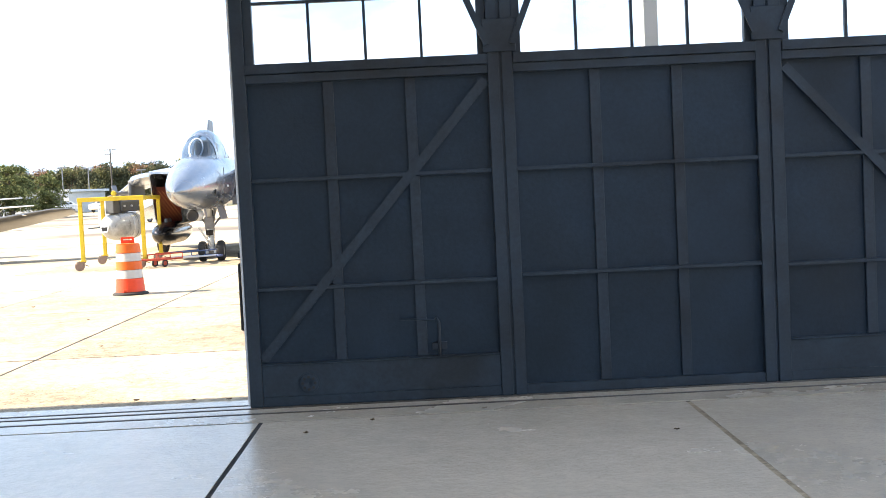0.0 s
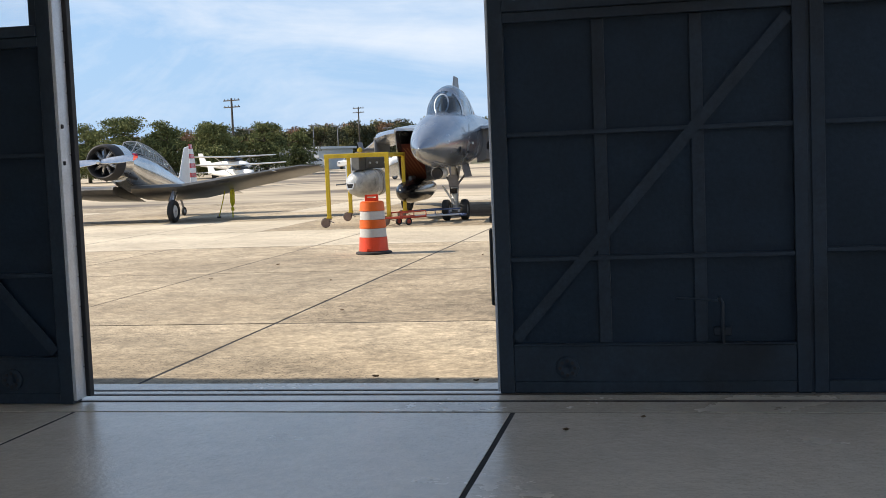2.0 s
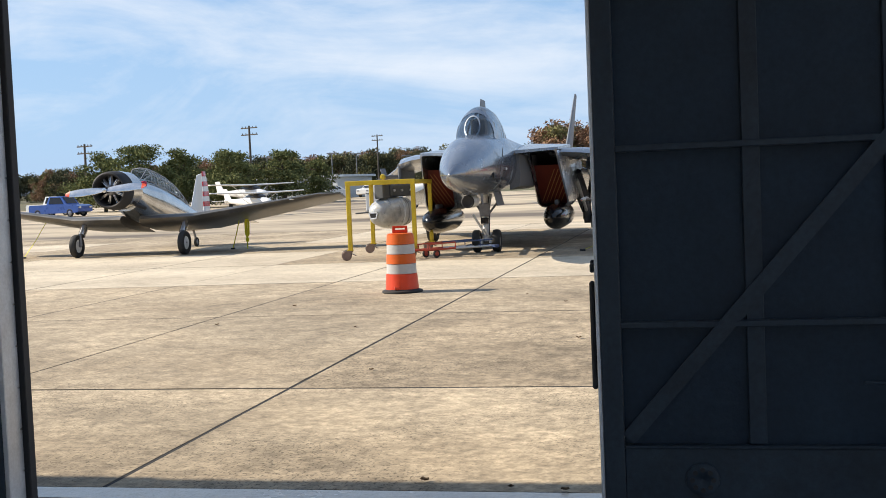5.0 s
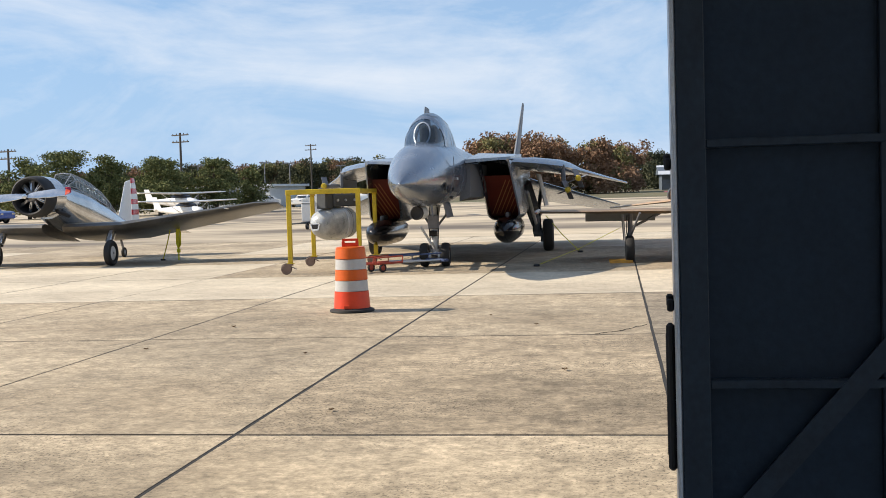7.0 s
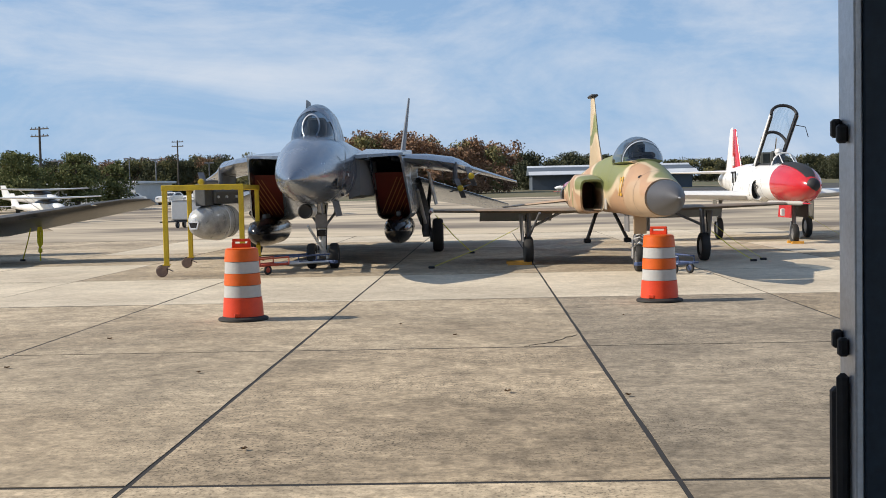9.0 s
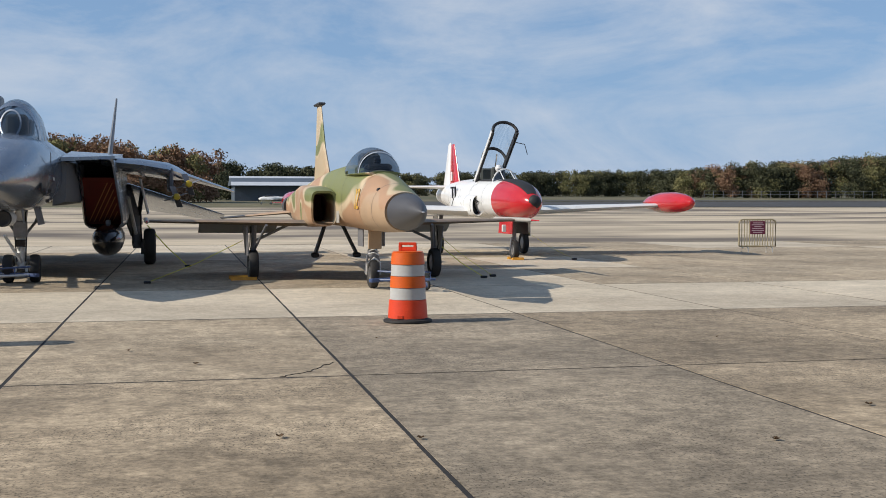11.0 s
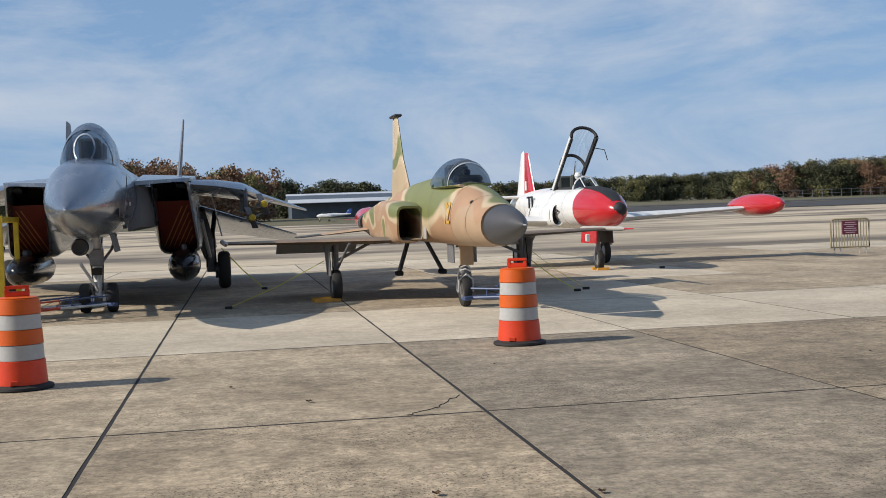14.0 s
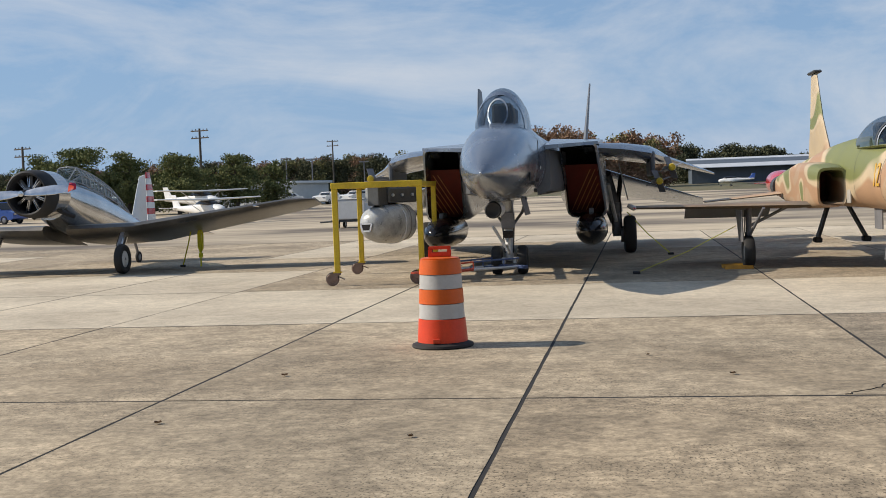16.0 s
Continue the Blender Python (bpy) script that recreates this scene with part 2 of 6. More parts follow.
M["edge_metal"] = mat("edge_metal", (0.55, 0.57, 0.6), 0.42, 0.6, 0.15, 4, 60, 0.1)
M["rail_steel"] = mat("rail_steel", (0.16, 0.14, 0.125), 0.45, 0.8, 0.3, 5, 60, 0.2)
# unseen walls and roof, kept pale to bounce light around the interior
M["wall_in"] = mat("hangar_wall", (0.66, 0.67, 0.67), 0.8, 0, 0.12, 0.5, 20, 0.15)
M["pane"] = glass_mat("window_glass", (0.96, 0.98, 1.0))
M["canopy_f14"] = glass_mat("canopy_glass", (0.50, 0.55, 0.60))
M["canopy_clear"] = glass_mat("clear_canopy_glass", (0.95, 0.97, 0.98))
M["f14"] = mat("satin_grey_paint", (0.225, 0.258, 0.312), 0.25, 0.6, 0.14, 1.2, 24, 0.05, (0.14, 0.163, 0.205), second_at=(0.42, 0.66), coat=0.3)
# dark grey of the fittings; on the fuselage shoulder it stands for shade
M["f14_dark"] = mat("dark_grey_and_shade_paint", (0.14, 0.15, 0.165), 0.5, 0.1, 0.14, 1.5, 24, 0.06)
M["wing_brown"] = mat("wing_dark_brown", (0.21, 0.15, 0.10), 0.55, 0, 0.15, 1.5, 30, 0.05, (0.15, 0.12, 0.085))
M["intake_red"] = mat("intake_cover_red", (0.15, 0.022, 0.014), 0.6, 0, 0.2, 3, 40, 0.1)
M["cover_stripe"] = mat("cover_stripe_yellow", (0.50, 0.25, 0.09), 0.55, 0, 0.15, 4, 50, 0.05)
M["black_gloss"] = mat("black_gloss_paint", (0.012, 0.012, 0.014), 0.14, 0, 0.2, 2, 30, 0.02)
M["black"] = mat("dull_black", (0.018, 0.018, 0.02), 0.7, 0, 0.25, 3, 40, 0.1)
M["rubber"] = mat("rubber", (0.022, 0.021, 0.02), 0.75, 0, 0.25, 5, 60, 0.2)
M["rim"] = mat("wheel_rim", (0.30, 0.30, 0.31), 0.45, 0.5, 0.2, 8, 60, 0.1)
M["gear_white"] = mat("gear_white_paint", (0.62, 0.62, 0.60), 0.45, 0, 0.18, 6, 60, 0.1)
M["gear_grey"] = mat("gear_grey_paint", (0.20, 0.20, 0.21), 0.45, 0.2, 0.22, 6, 60, 0.1)
M["camo"] = camo_mat()
M["camo_fin"] = camo_mat("camouflage_fin_paint", -0.74, (0.48, 0.37, 0.23, 1))
M["f5_sand"] = mat("sand_paint", (0.36, 0.25, 0.15), 0.5, 0, 0.12, 3, 50, 0.04)
M["radome"] = mat("radome_dark_grey", (0.065, 0.065, 0.07), 0.5, 0, 0.15, 2, 40, 0.05)
M["f5_under"] = mat("f5_light_underside", (0.42, 0.40, 0.36), 0.5, 0, 0.12, 2, 40, 0.05)
M["red"] = mat("gloss_red_paint", (0.50, 0.018, 0.022), 0.22, 0, 0.12, 1.5, 40, 0.02, coat=0.4)
M["white"] = mat("white_paint", (0.76, 0.76, 0.74), 0.3, 0, 0.06, 1.5, 40, 0.02, coat=0.2)
M["bt_metal"] = mat("bare_aluminium", (0.58, 0.585, 0.59), 0.15, 0.92, 0.12, 1.3, 26, 0.04, (0.43, 0.43, 0.425), second_at=(0.45, 0.7))
M["bt_wing"] = mat("dull_aluminium", (0.21, 0.205, 0.195), 0.4, 0.7, 0.2, 1.1, 22, 0.1, (0.125, 0.12, 0.112), second_at=(0.42, 0.64))
M["magenta_cloth"] = mat("magenta_cloth", (0.42, 0.015, 0.07), 0.8, 0, 0.15, 6, 50, 0.2)
M["chrome"] = mat("bright_metal", (0.62, 0.63, 0.65), 0.2, 0.95, 0.1, 4, 60, 0.03)
M["yellow"] = mat("yellow_paint", (0.62, 0.44, 0.02), 0.45, 0, 0.16, 4, 50, 0.1, (0.50, 0.33, 0.03), second_at=(0.5, 0.7))
M["strap"] = mat("yellow_strap", (0.64, 0.60, 0.03), 0.8, 0, 0.2, 8, 60, 0.2)
M["drum_orange"] = mat("drum_orange_plastic", (0.64, 0.108, 0.007), 0.42, 0, 0.1, 4, 60, 0.06)
M["drum_red"] = mat("drum_red_orange_plastic", (0.68, 0.055, 0.014), 0.42, 0, 0.1, 4, 60, 0.06)
M["drum_white"] = mat("drum_reflective_white", (0.47, 0.465, 0.45), 0.4, 0, 0.1, 7, 90, 0.05)
M["pod"] = mat("pod_grey_paint", (0.42, 0.435, 0.44), 0.3, 0.15, 0.2, 5, 40, 0.05, (0.22, 0.23, 0.23), second_at=(0.5, 0.66))
M["chock"] = mat("chock_orange_paint", (0.58, 0.27, 0.025), 0.6, 0, 0.2, 6, 50, 0.15)
M["caster"] = mat("caster_cast_metal", (0.24, 0.175, 0.15), 0.4, 0.5, 0.2, 9, 60, 0.1)
M["canopy_frame"] = mat("canopy_frame_metal", (0.34, 0.345, 0.35), 0.35, 0.6, 0.1, 4, 40, 0.03)
M["canopy_tint"] = glass_mat("greenhouse_glass", (0.66, 0.72, 0.74))
M["dark_box"] = mat("dark_grey_metal", (0.07, 0.075, 0.08), 0.5, 0.3, 0.2, 4, 40, 0.1)
M["blue_paint"] = mat("blue_paint", (0.03, 0.09, 0.34), 0.3, 0.1, 0.12, 2, 40, 0.02, coat=0.5)
M["tow_blue"] = mat("tow_bar_blue_paint", (0.05, 0.08, 0.18), 0.45, 0, 0.2, 5, 50, 0.1)
M["tow_red"] = mat("tow_bar_red_paint", (0.42, 0.06, 0.03), 0.45, 0, 0.2, 5, 50, 0.1)
M["wood_pole"] = mat("weathered_pole", (0.10, 0.085, 0.07), 0.9, 0, 0.25, 2, 30, 0.3)
M["bark"] = mat("bark", (0.10, 0.08, 0.06), 0.95, 0, 0.3, 3, 20, 0.5)
M["metal_roof"] = mat("white_metal_roof", (0.62, 0.64, 0.66), 0.4, 0.2, 0.08, 0.3, 6, 0.05)
M["hangar_blue"] = mat("grey_metal_siding", (0.085, 0.105, 0.13), 0.6, 0.1, 0.12, 0.3, 5, 0.1)
M["building_white"] = mat("pale_siding", (0.52, 0.53, 0.53), 0.7, 0, 0.1, 0.5, 6, 0.1)
M["sign_maroon"] = mat("sign_maroon", (0.15, 0.02, 0.045), 0.5, 0, 0.12, 4, 40, 0.03)
M["sign_text"] = mat("sign_lettering", (0.55, 0.38, 0.40), 0.5, 0, 0.1, 4, 40, 0)
M["barrier"] = mat("galvanised_yellowed_steel", (0.40, 0.33, 0.20), 0.5, 0.3, 0.2, 6, 50, 0.1)
M["dry_leaf"] = mat("dry_leaf", (0.17, 0.11, 0.06), 0.8, 0, 0.3, 30, 90, 0.2)
M["number_gold"] = mat("gold_number_paint", (0.62, 0.36, 0.05), 0.5, 0, 0.12, 5, 50, 0.02)
M["seat"] = mat("seat_fabric", (0.05, 0.055, 0.05), 0.8, 0, 0.2, 5, 50, 0.2)


def leaf_mat(name, a, b2):
    m = bpy.data.materials.new(name)
    m.use_nodes = True
    nt = m.node_tree
    nd, ln = nt.nodes.new, nt.links.new
    b = nt.nodes["Principled BSDF"]
    gi, r = nd("ShaderNodeNewGeometry"), nd("ShaderNodeValToRGB")
    r.color_ramp.elements[0].color, r.color_ramp.elements[1].color = (*a, 1), (*b2, 1)
    ln(gi.outputs["Random Per Island"], r.inputs["Fac"])
    ln(r.outputs["Color"], b.inputs["Base Color"])
    b.inputs["Roughness"].default_value = 0.8
    b.inputs["Specular IOR Level"].default_value = 0.15
    return m


M["pine"] = leaf_mat("pine_needles", (0.078, 0.1, 0.038), (0.195, 0.2, 0.078))
M["oak_rust"] = leaf_mat("autumn_leaves", (0.21, 0.12, 0.075), (0.285, 0.18, 0.11))
M["oak_green"] = leaf_mat("green_leaves", (0.155, 0.155, 0.068), (0.23, 0.205, 0.092))
M["wood_dark"] = leaf_mat("woodland_leaves", (0.058, 0.066, 0.037), (0.10, 0.10, 0.056))


# ---- geometry helpers ----
def part(name, bm, material, parent=None, label="", smooth=False):
    me = bpy.data.meshes.new(name)
    bmesh.ops.recalc_face_normals(bm, faces=bm.faces)
    bm.to_mesh(me)
    bm.free()
    me.materials.append(M[material])
    if smooth:
        me.polygons.foreach_set("use_smooth", [True] * len(me.polygons))
        me.set_sharp_from_angle(angle=radians(38))
    ob = new(name, me)
    if parent is not None:
        ob.parent = parent
    if label:
        tagged(ob, label)
    return ob


def thing(name, m, label, category, group=""):
    e = new(name)
    e.matrix_world = m
    return tagged(e, label, category, group)


def box(bm, x0, x1, y0, y1, z0, z1, bevel=0.0):
    r = bmesh.ops.create_cube(bm, size=1.0, matrix=Matrix.Translation(((x0 + x1) / 2, (y0 + y1) / 2, (z0 + z1) / 2)) @ Matrix.Diagonal((x1 - x0, y1 - y0, z1 - z0, 1)))
    if bevel:
        es = list({e for v in r["verts"] for e in v.link_edges})
        bmesh.ops.bevel(bm, geom=es, offset=bevel, segments=1, affect="EDGES", profile=0.5)
    return bm


def bx(x0, x1, y0, y1, z0, z1, bevel=0.0):
    return box(bmesh.new(), x0, x1, y0, y1, z0, z1, bevel)


def loft(rings, bm=None, cap0=True, cap1=True, closed=True):
    bm = bm or bmesh.new()
    vs = [[bm.verts.new(p) for p in r] for r in rings]
    n = len(rings[0])
    for a, b in zip(vs, vs[1:]):
        for i in range(n if closed else n - 1):
            j = (i + 1) % n
            bm.faces.new((a[i], a[j], b[j], b[i]))
    if cap0:
        bm.faces.new(vs[0])
    if cap1:
        bm.faces.new(list(reversed(vs[-1])))
    return bm


def ring(y, cx, cz, w, hu, hd=None, p=2.0, n=28, a0=0.0, a1=2 * math.pi):
    """A cross-section at y: half-width w, half-height hu above and hd below, squareness p."""
    hd = hu if hd is None else hd
    full = abs(a1 - a0 - 2 * math.pi) < 1e-6
    pts = []
    for i in range(n):
        a = a0 + (a1 - a0) * i / (n if full else n - 1)
        c, s = math.cos(a), math.sin(a)
        x = math.copysign(abs(c) ** (2 / p), c) * w
        z = math.copysign(abs(s) ** (2 / p), s) * (hu if s >= 0 else hd)
        pts.append((cx + x, y, cz + z))
    return pts


def smooth_rows(rows, k=4):
    """Denser stations between given ones, by a smooth curve."""
    a = np.array(rows, float)
    out = []
    for i in range(len(a) - 1):
        p0, p1, p2, p3 = a[max(i - 1, 0)], a[i], a[i + 1], a[min(i + 2, len(a) - 1)]
        for j in range(k):
            t = j / k
            m1, m2 = (p2 - p0) / 2, (p3 - p1) / 2
            out.append((2 * t**3 - 3 * t**2 + 1) * p1 + (t**3 - 2 * t**2 + t) * m1 + (-2 * t**3 + 3 * t**2) * p2 + (t**3 - t**2) * m2)
    out.append(a[-1])
    return out


def body(rows, n=28, k=4):
    """Fuselage from rows of y, x, z, half-width, upper and lower half-height, squareness."""
    return loft([ring(r[0], r[1], r[2], max(r[3], 0.004), max(r[4], 0.004), max(r[5], 0.004), r[6], n) for r in smooth_rows(rows, k)])


CHORD = [(0, 0), (0.03, 0.28), (0.1, 0.45), (0.25, 0.5), (0.5, 0.42), (0.8, 0.18), (1, 0.015)]


def wing(sections, up=(0, 0, 1), bm=None):
    """A tapered aerofoil from sections (leading edge, trailing edge, thickness)."""
    u = Vector(up)
    rings = []
    for le, te, t in sections:
        le, te = Vector(le), Vector(te)
        top = [le.lerp(te, c) + u * (h * t) for c, h in CHORD]
        bot = [le.lerp(te, c) - u * (h * t) for c, h in CHORD[::-1]]
        rings.append([tuple(v) for v in top + bot[:-1]])
    return loft(rings, bm)


def tube(pts, r, n=8, bm=None, r1=None):
    """A round bar through points."""
    bm = bm or bmesh.new()
    pts = [Vector(p) for p in pts]
    rings = []
    for i, p in enumerate(pts):
        d = (pts[min(i + 1, len(pts) - 1)] - pts[max(i - 1, 0)]).normalized()
        a = d.cross(Vector((0, 0, 1)) if abs(d.z) < 0.9 else Vector((1, 0, 0))).normalized()
        b = d.cross(a)
        rr = r if r1 is None else r + (r1 - r) * i / (len(pts) - 1)
        rings.append([tuple(p + (a * math.cos(q) + b * math.sin(q)) * rr) for q in (2 * math.pi * k / n for k in range(n))])
    return loft(rings, bm)


def bar(p, q, w, h, bm=None):
    """A flat-sided bar from p to q."""
    bm = bm or bmesh.new()
    p, q = Vector(p), Vector(q)
    d = (q - p).normalized()
    a = d.cross(Vector((0, 0, 1)) if abs(d.z) < 0.95 else Vector((0, 1, 0))).normalized()
    b = d.cross(a)
    return loft([[tuple(c + a * (sx * w / 2) + b * (sy * h / 2)) for sx, sy in ((-1, -1), (1, -1), (1, 1), (-1, 1))] for c in (p, q)], bm)


def spin_x(profile, n=24, bm=None):
    """A body of revolution about the x axis from (x, radius) pairs."""
    return loft([[(x, r * math.cos(2 * math.pi * i / n), r * math.sin(2 * math.pi * i / n)) for i in range(n)] for x, r in profile], bm)


def spin_z(profile, n=32, bm=None):
    return loft([[(r * math.cos(2 * math.pi * i / n), r * math.sin(2 * math.pi * i / n), z) for i in range(n)] for z, r in profile], bm)


def spin_y(profile, n=24, bm=None, cx=0.0, cz=0.0):
    return loft([[(cx + r * math.cos(2 * math.pi * i / n), y, cz + r * math.sin(2 * math.pi * i / n)) for i in range(n)] for y, r in profile], bm)


def moved(bm, x, y, z):
    bmesh.ops.translate(bm, verts=bm.verts, vec=(x, y, z))
    return bm


def wheel(parent, x, y, r, w, rim="rim"):
    """A wheel on the ground, axle along x: tyre with rounded shoulders, rim with a hub."""
    h = w / 2
    ty = part("wheel", moved(spin_x([(-h * 0.55, r * 0.56), (-h * 0.9, r * 0.66), (-h, r * 0.82), (-h * 0.8, r * 0.95), (-h * 0.35, r), (h * 0.35, r), (h * 0.8, r * 0.95), (h, r * 0.82), (h * 0.9, r * 0.66), (h * 0.55, r * 0.56)]), x, y, r), "rubber", parent, "black rubber tyre", True)
    part("rim", moved(spin_x([(-h * 0.75, r * 0.18), (-h * 0.72, r * 0.5), (-h * 0.58, r * 0.57), (h * 0.58, r * 0.57), (h * 0.72, r * 0.5), (h * 0.75, r * 0.18)]), x, y, r), rim, ty, "", True)
    return ty


def ground_z(x, y):
    return max(0.0, y - 42) * 0.0095


# ---- ground and hangar ----
JX = [-8.75 - 3.12 * i for i in range(7, 0, -1)] + [-8.75, -5.58, -2.58, 0.51, 3.70, 6.96] + [6.96 + 3.2 * i for i in range(1, 9)]
JY = [0.42, 3.70, 9.37, 14.95, 20.4, 25.95, 31.5, 37.05, 42.6]


def build_ground():
    ys = [0.42, 10, 20, 30, 42.6, 55, 70, 90, 120, 160, 220, 300, 400, 700, 1500, 3000]
    xs = [-2500, -900, -400, -200, -100, -60, -31, 0, 34.7, 60, 100, 200, 400, 900, 2500]
    bm = bmesh.new()
    def grid(ylist, xlist, dz):
        vs = [[bm.verts.new((x, y, ground_z(x, y) + dz)) for x in xlist] for y in ylist]
        for a, b in zip(vs, vs[1:]):
            for i in range(len(xlist) - 1):
                bm.faces.new((a[i], a[i + 1], b[i + 1], b[i]))
    grid(ys, xs, -0.03)
    # ground behind and beside the hangar
    vs = [bm.verts.new(p) for p in ((-2500, -2500, -0.35), (2500, -2500, -0.35), (2500, 0.42, -0.35), (-2500, 0.42, -0.35))]
    bm.faces.new(vs)
    tagged(part("ground", bm, "grass"), "dry green airfield grass reaching to the horizon", "ground", kind="structure")
    bm = bmesh.new()
    grid([42.6, 55, 70, 90, 110, 135], [-240, -100, -60, -31, 0, 34.7, 60, 110, 190], 0.0)
    grid([0.42, 42.6], [-240, -100, -60, JX[0]], 0.0)
    grid([0.42, 42.6], [JX[-1], 60, 110, 190], 0.0)
    # unseen concrete south of the hangar, added to bounce sun through the back opening
    vs = [bm.verts.new(p) for p in ((-60, -80, -0.03), (60, -80, -0.03), (60, -15.75, -0.03), (-60, -15.75, -0.03))]
    bm.faces.new(vs)
    tagged(part("apron", bm, "apron_far"), "weathered concrete apron beyond the parked aircraft, plus an unseen patch added behind the hangar", "apron", kind="structure")
    bm = bmesh.new()
    grid([215, 240], [60, 110, 190, 400, 900], 0.02)
    grid([140, 175, 205], [16, 60, 110, 140], 0.02)
    tagged(part("runway", bm, "asphalt"), "dark asphalt runway far behind the apron", "runway", kind="structure")


build_ground()


def slab_mesh(wx, wy, material, name, seed=0):
    """A cast slab with slightly wandering, chipped edges; neighbours leave a joint 2 to 5 cm wide."""
    rng = random.Random(seed)
    nx, ny = 6, max(4, int(wy / 0.45))
    gx, gy = 0.017, 0.022
    def inset(g):
        return g + rng.uniform(-0.003, 0.004)
    pts = [(-wx / 2 + wx * i / nx, -wy / 2 + inset(gy)) for i in range(1, nx)]
    pts = [(-wx / 2 + gx, -wy / 2 + gy)] + pts + [(wx / 2 - gx, -wy / 2 + gy)]
    pts += [(wx / 2 - inset(gx), -wy / 2 + wy * j / ny) for j in range(1, ny)] + [(wx / 2 - gx, wy / 2 - gy)]
    pts += [(wx / 2 - wx * i / nx, wy / 2 - inset(gy)) for i in range(1, nx)] + [(-wx / 2 + gx, wy / 2 - gy)]
    pts += [(-wx / 2 + inset(gx), wy / 2 - wy * j / ny) for j in range(1, ny)]
    bm = loft([[(x, y, z) for x, y in pts] for z in (-0.12, 0.0)])
    me = bpy.data.meshes.new(name)
    bmesh.ops.recalc_face_normals(bm, faces=bm.faces)
    bm.to_mesh(me)
    bm.free()
    me.materials.append(M[material])
    return me


def build_hangar():
    XL, XR, YB, HT = -15.0, 17.0, -15.5, 6.2
    st = dict(kind="structure")
    # joint bed under the slabs
    tagged(part("joint_bed", bx(JX[0], JX[-1], 0.42, 42.6, -0.2, -0.0045), "joint"), "dark filler in the slab joints", "paving joint", **st)
    tagged(part("floor_bed", bx(XL, XR, YB, 0.42, -0.2, -0.0045), "joint"), "dark bed under the hangar floor", "floor", **st)
    # side and back walls, roof
    for nm, b in (("wall_west", (XL - 0.25, XL, YB, 0.0, -0.2, HT)), ("wall_east", (XR, XR + 0.25, YB, 0.0, -0.2, HT)), ("wall_south", (XL - 0.25, -11.0, YB - 0.25, YB, -0.2, HT)), ("wall_south_east", (13.0, XR + 0.25, YB - 0.25, YB, -0.2, HT)), ("wall_south_head", (-11.0, 13.0, YB - 0.25, YB, 3.4, HT))):
        tagged(part(nm, bx(*b), "wall_in"), "plain painted hangar wall", "wall", **st)
    tagged(part("wall_north", bx(XL - 0.25, XR + 0.25, 0.005, 0.15, 5.0, HT), "wall_in"), "plain wall above the sliding doors", "wall", **st)
    # roof out of view; its hole is added to let skylight onto the floor
    ceil = bmesh.new()
    for q in ((XL - 0.25, 2.6, YB - 0.25, 0.15), (14.0, XR + 0.25, YB - 0.25, 0.15), (2.6, 14.0, YB - 0.25, -12.5), (2.6, 14.0, -0.9, 0.15)):
        box(ceil, q[0], q[1], q[2], q[3], HT, HT + 0.25)
    tagged(part("ceiling", ceil, "wall_in"), "plain unseen hangar roof with an opening added to light the floor", "ceiling", **st)
    for nm, x0, x1 in (("wall_north_west", XL, -9.2), ("wall_north_east", 13.2, XR)):
        tagged(part(nm, bx(x0, x1, 0.005, 0.3, -0.1, 5.0), "wall_in"), "plain wall beside the sliding doors", "wall", **st)
    # threshold with rail channels
    th = tagged(part("threshold", bx(XL, XR, 0.19, 0.415, -0.15, 0.002), "hangar_floor"), "worn concrete threshold strip with door rails", "threshold", **st)
    part("strip", bx(XL, XR, -0.19, -0.04, -0.15, 0.002), "hangar_floor", th)
    part("strip", bx(XL, XR, 0.035, 0.12, -0.15, 0.002), "hangar_floor", th)
    part("strip", bx(XL, XR, -0.56, -0.265, -0.15, 0.002), "hangar_floor", th)
    for y in (0.0, -0.228, 0.155):
        part("rail", bx(XL, XR, y - 0.014, y + 0.014, -0.15, 0.006, 0.004), "rail_steel", th, "worn steel door rail")


build_hangar()


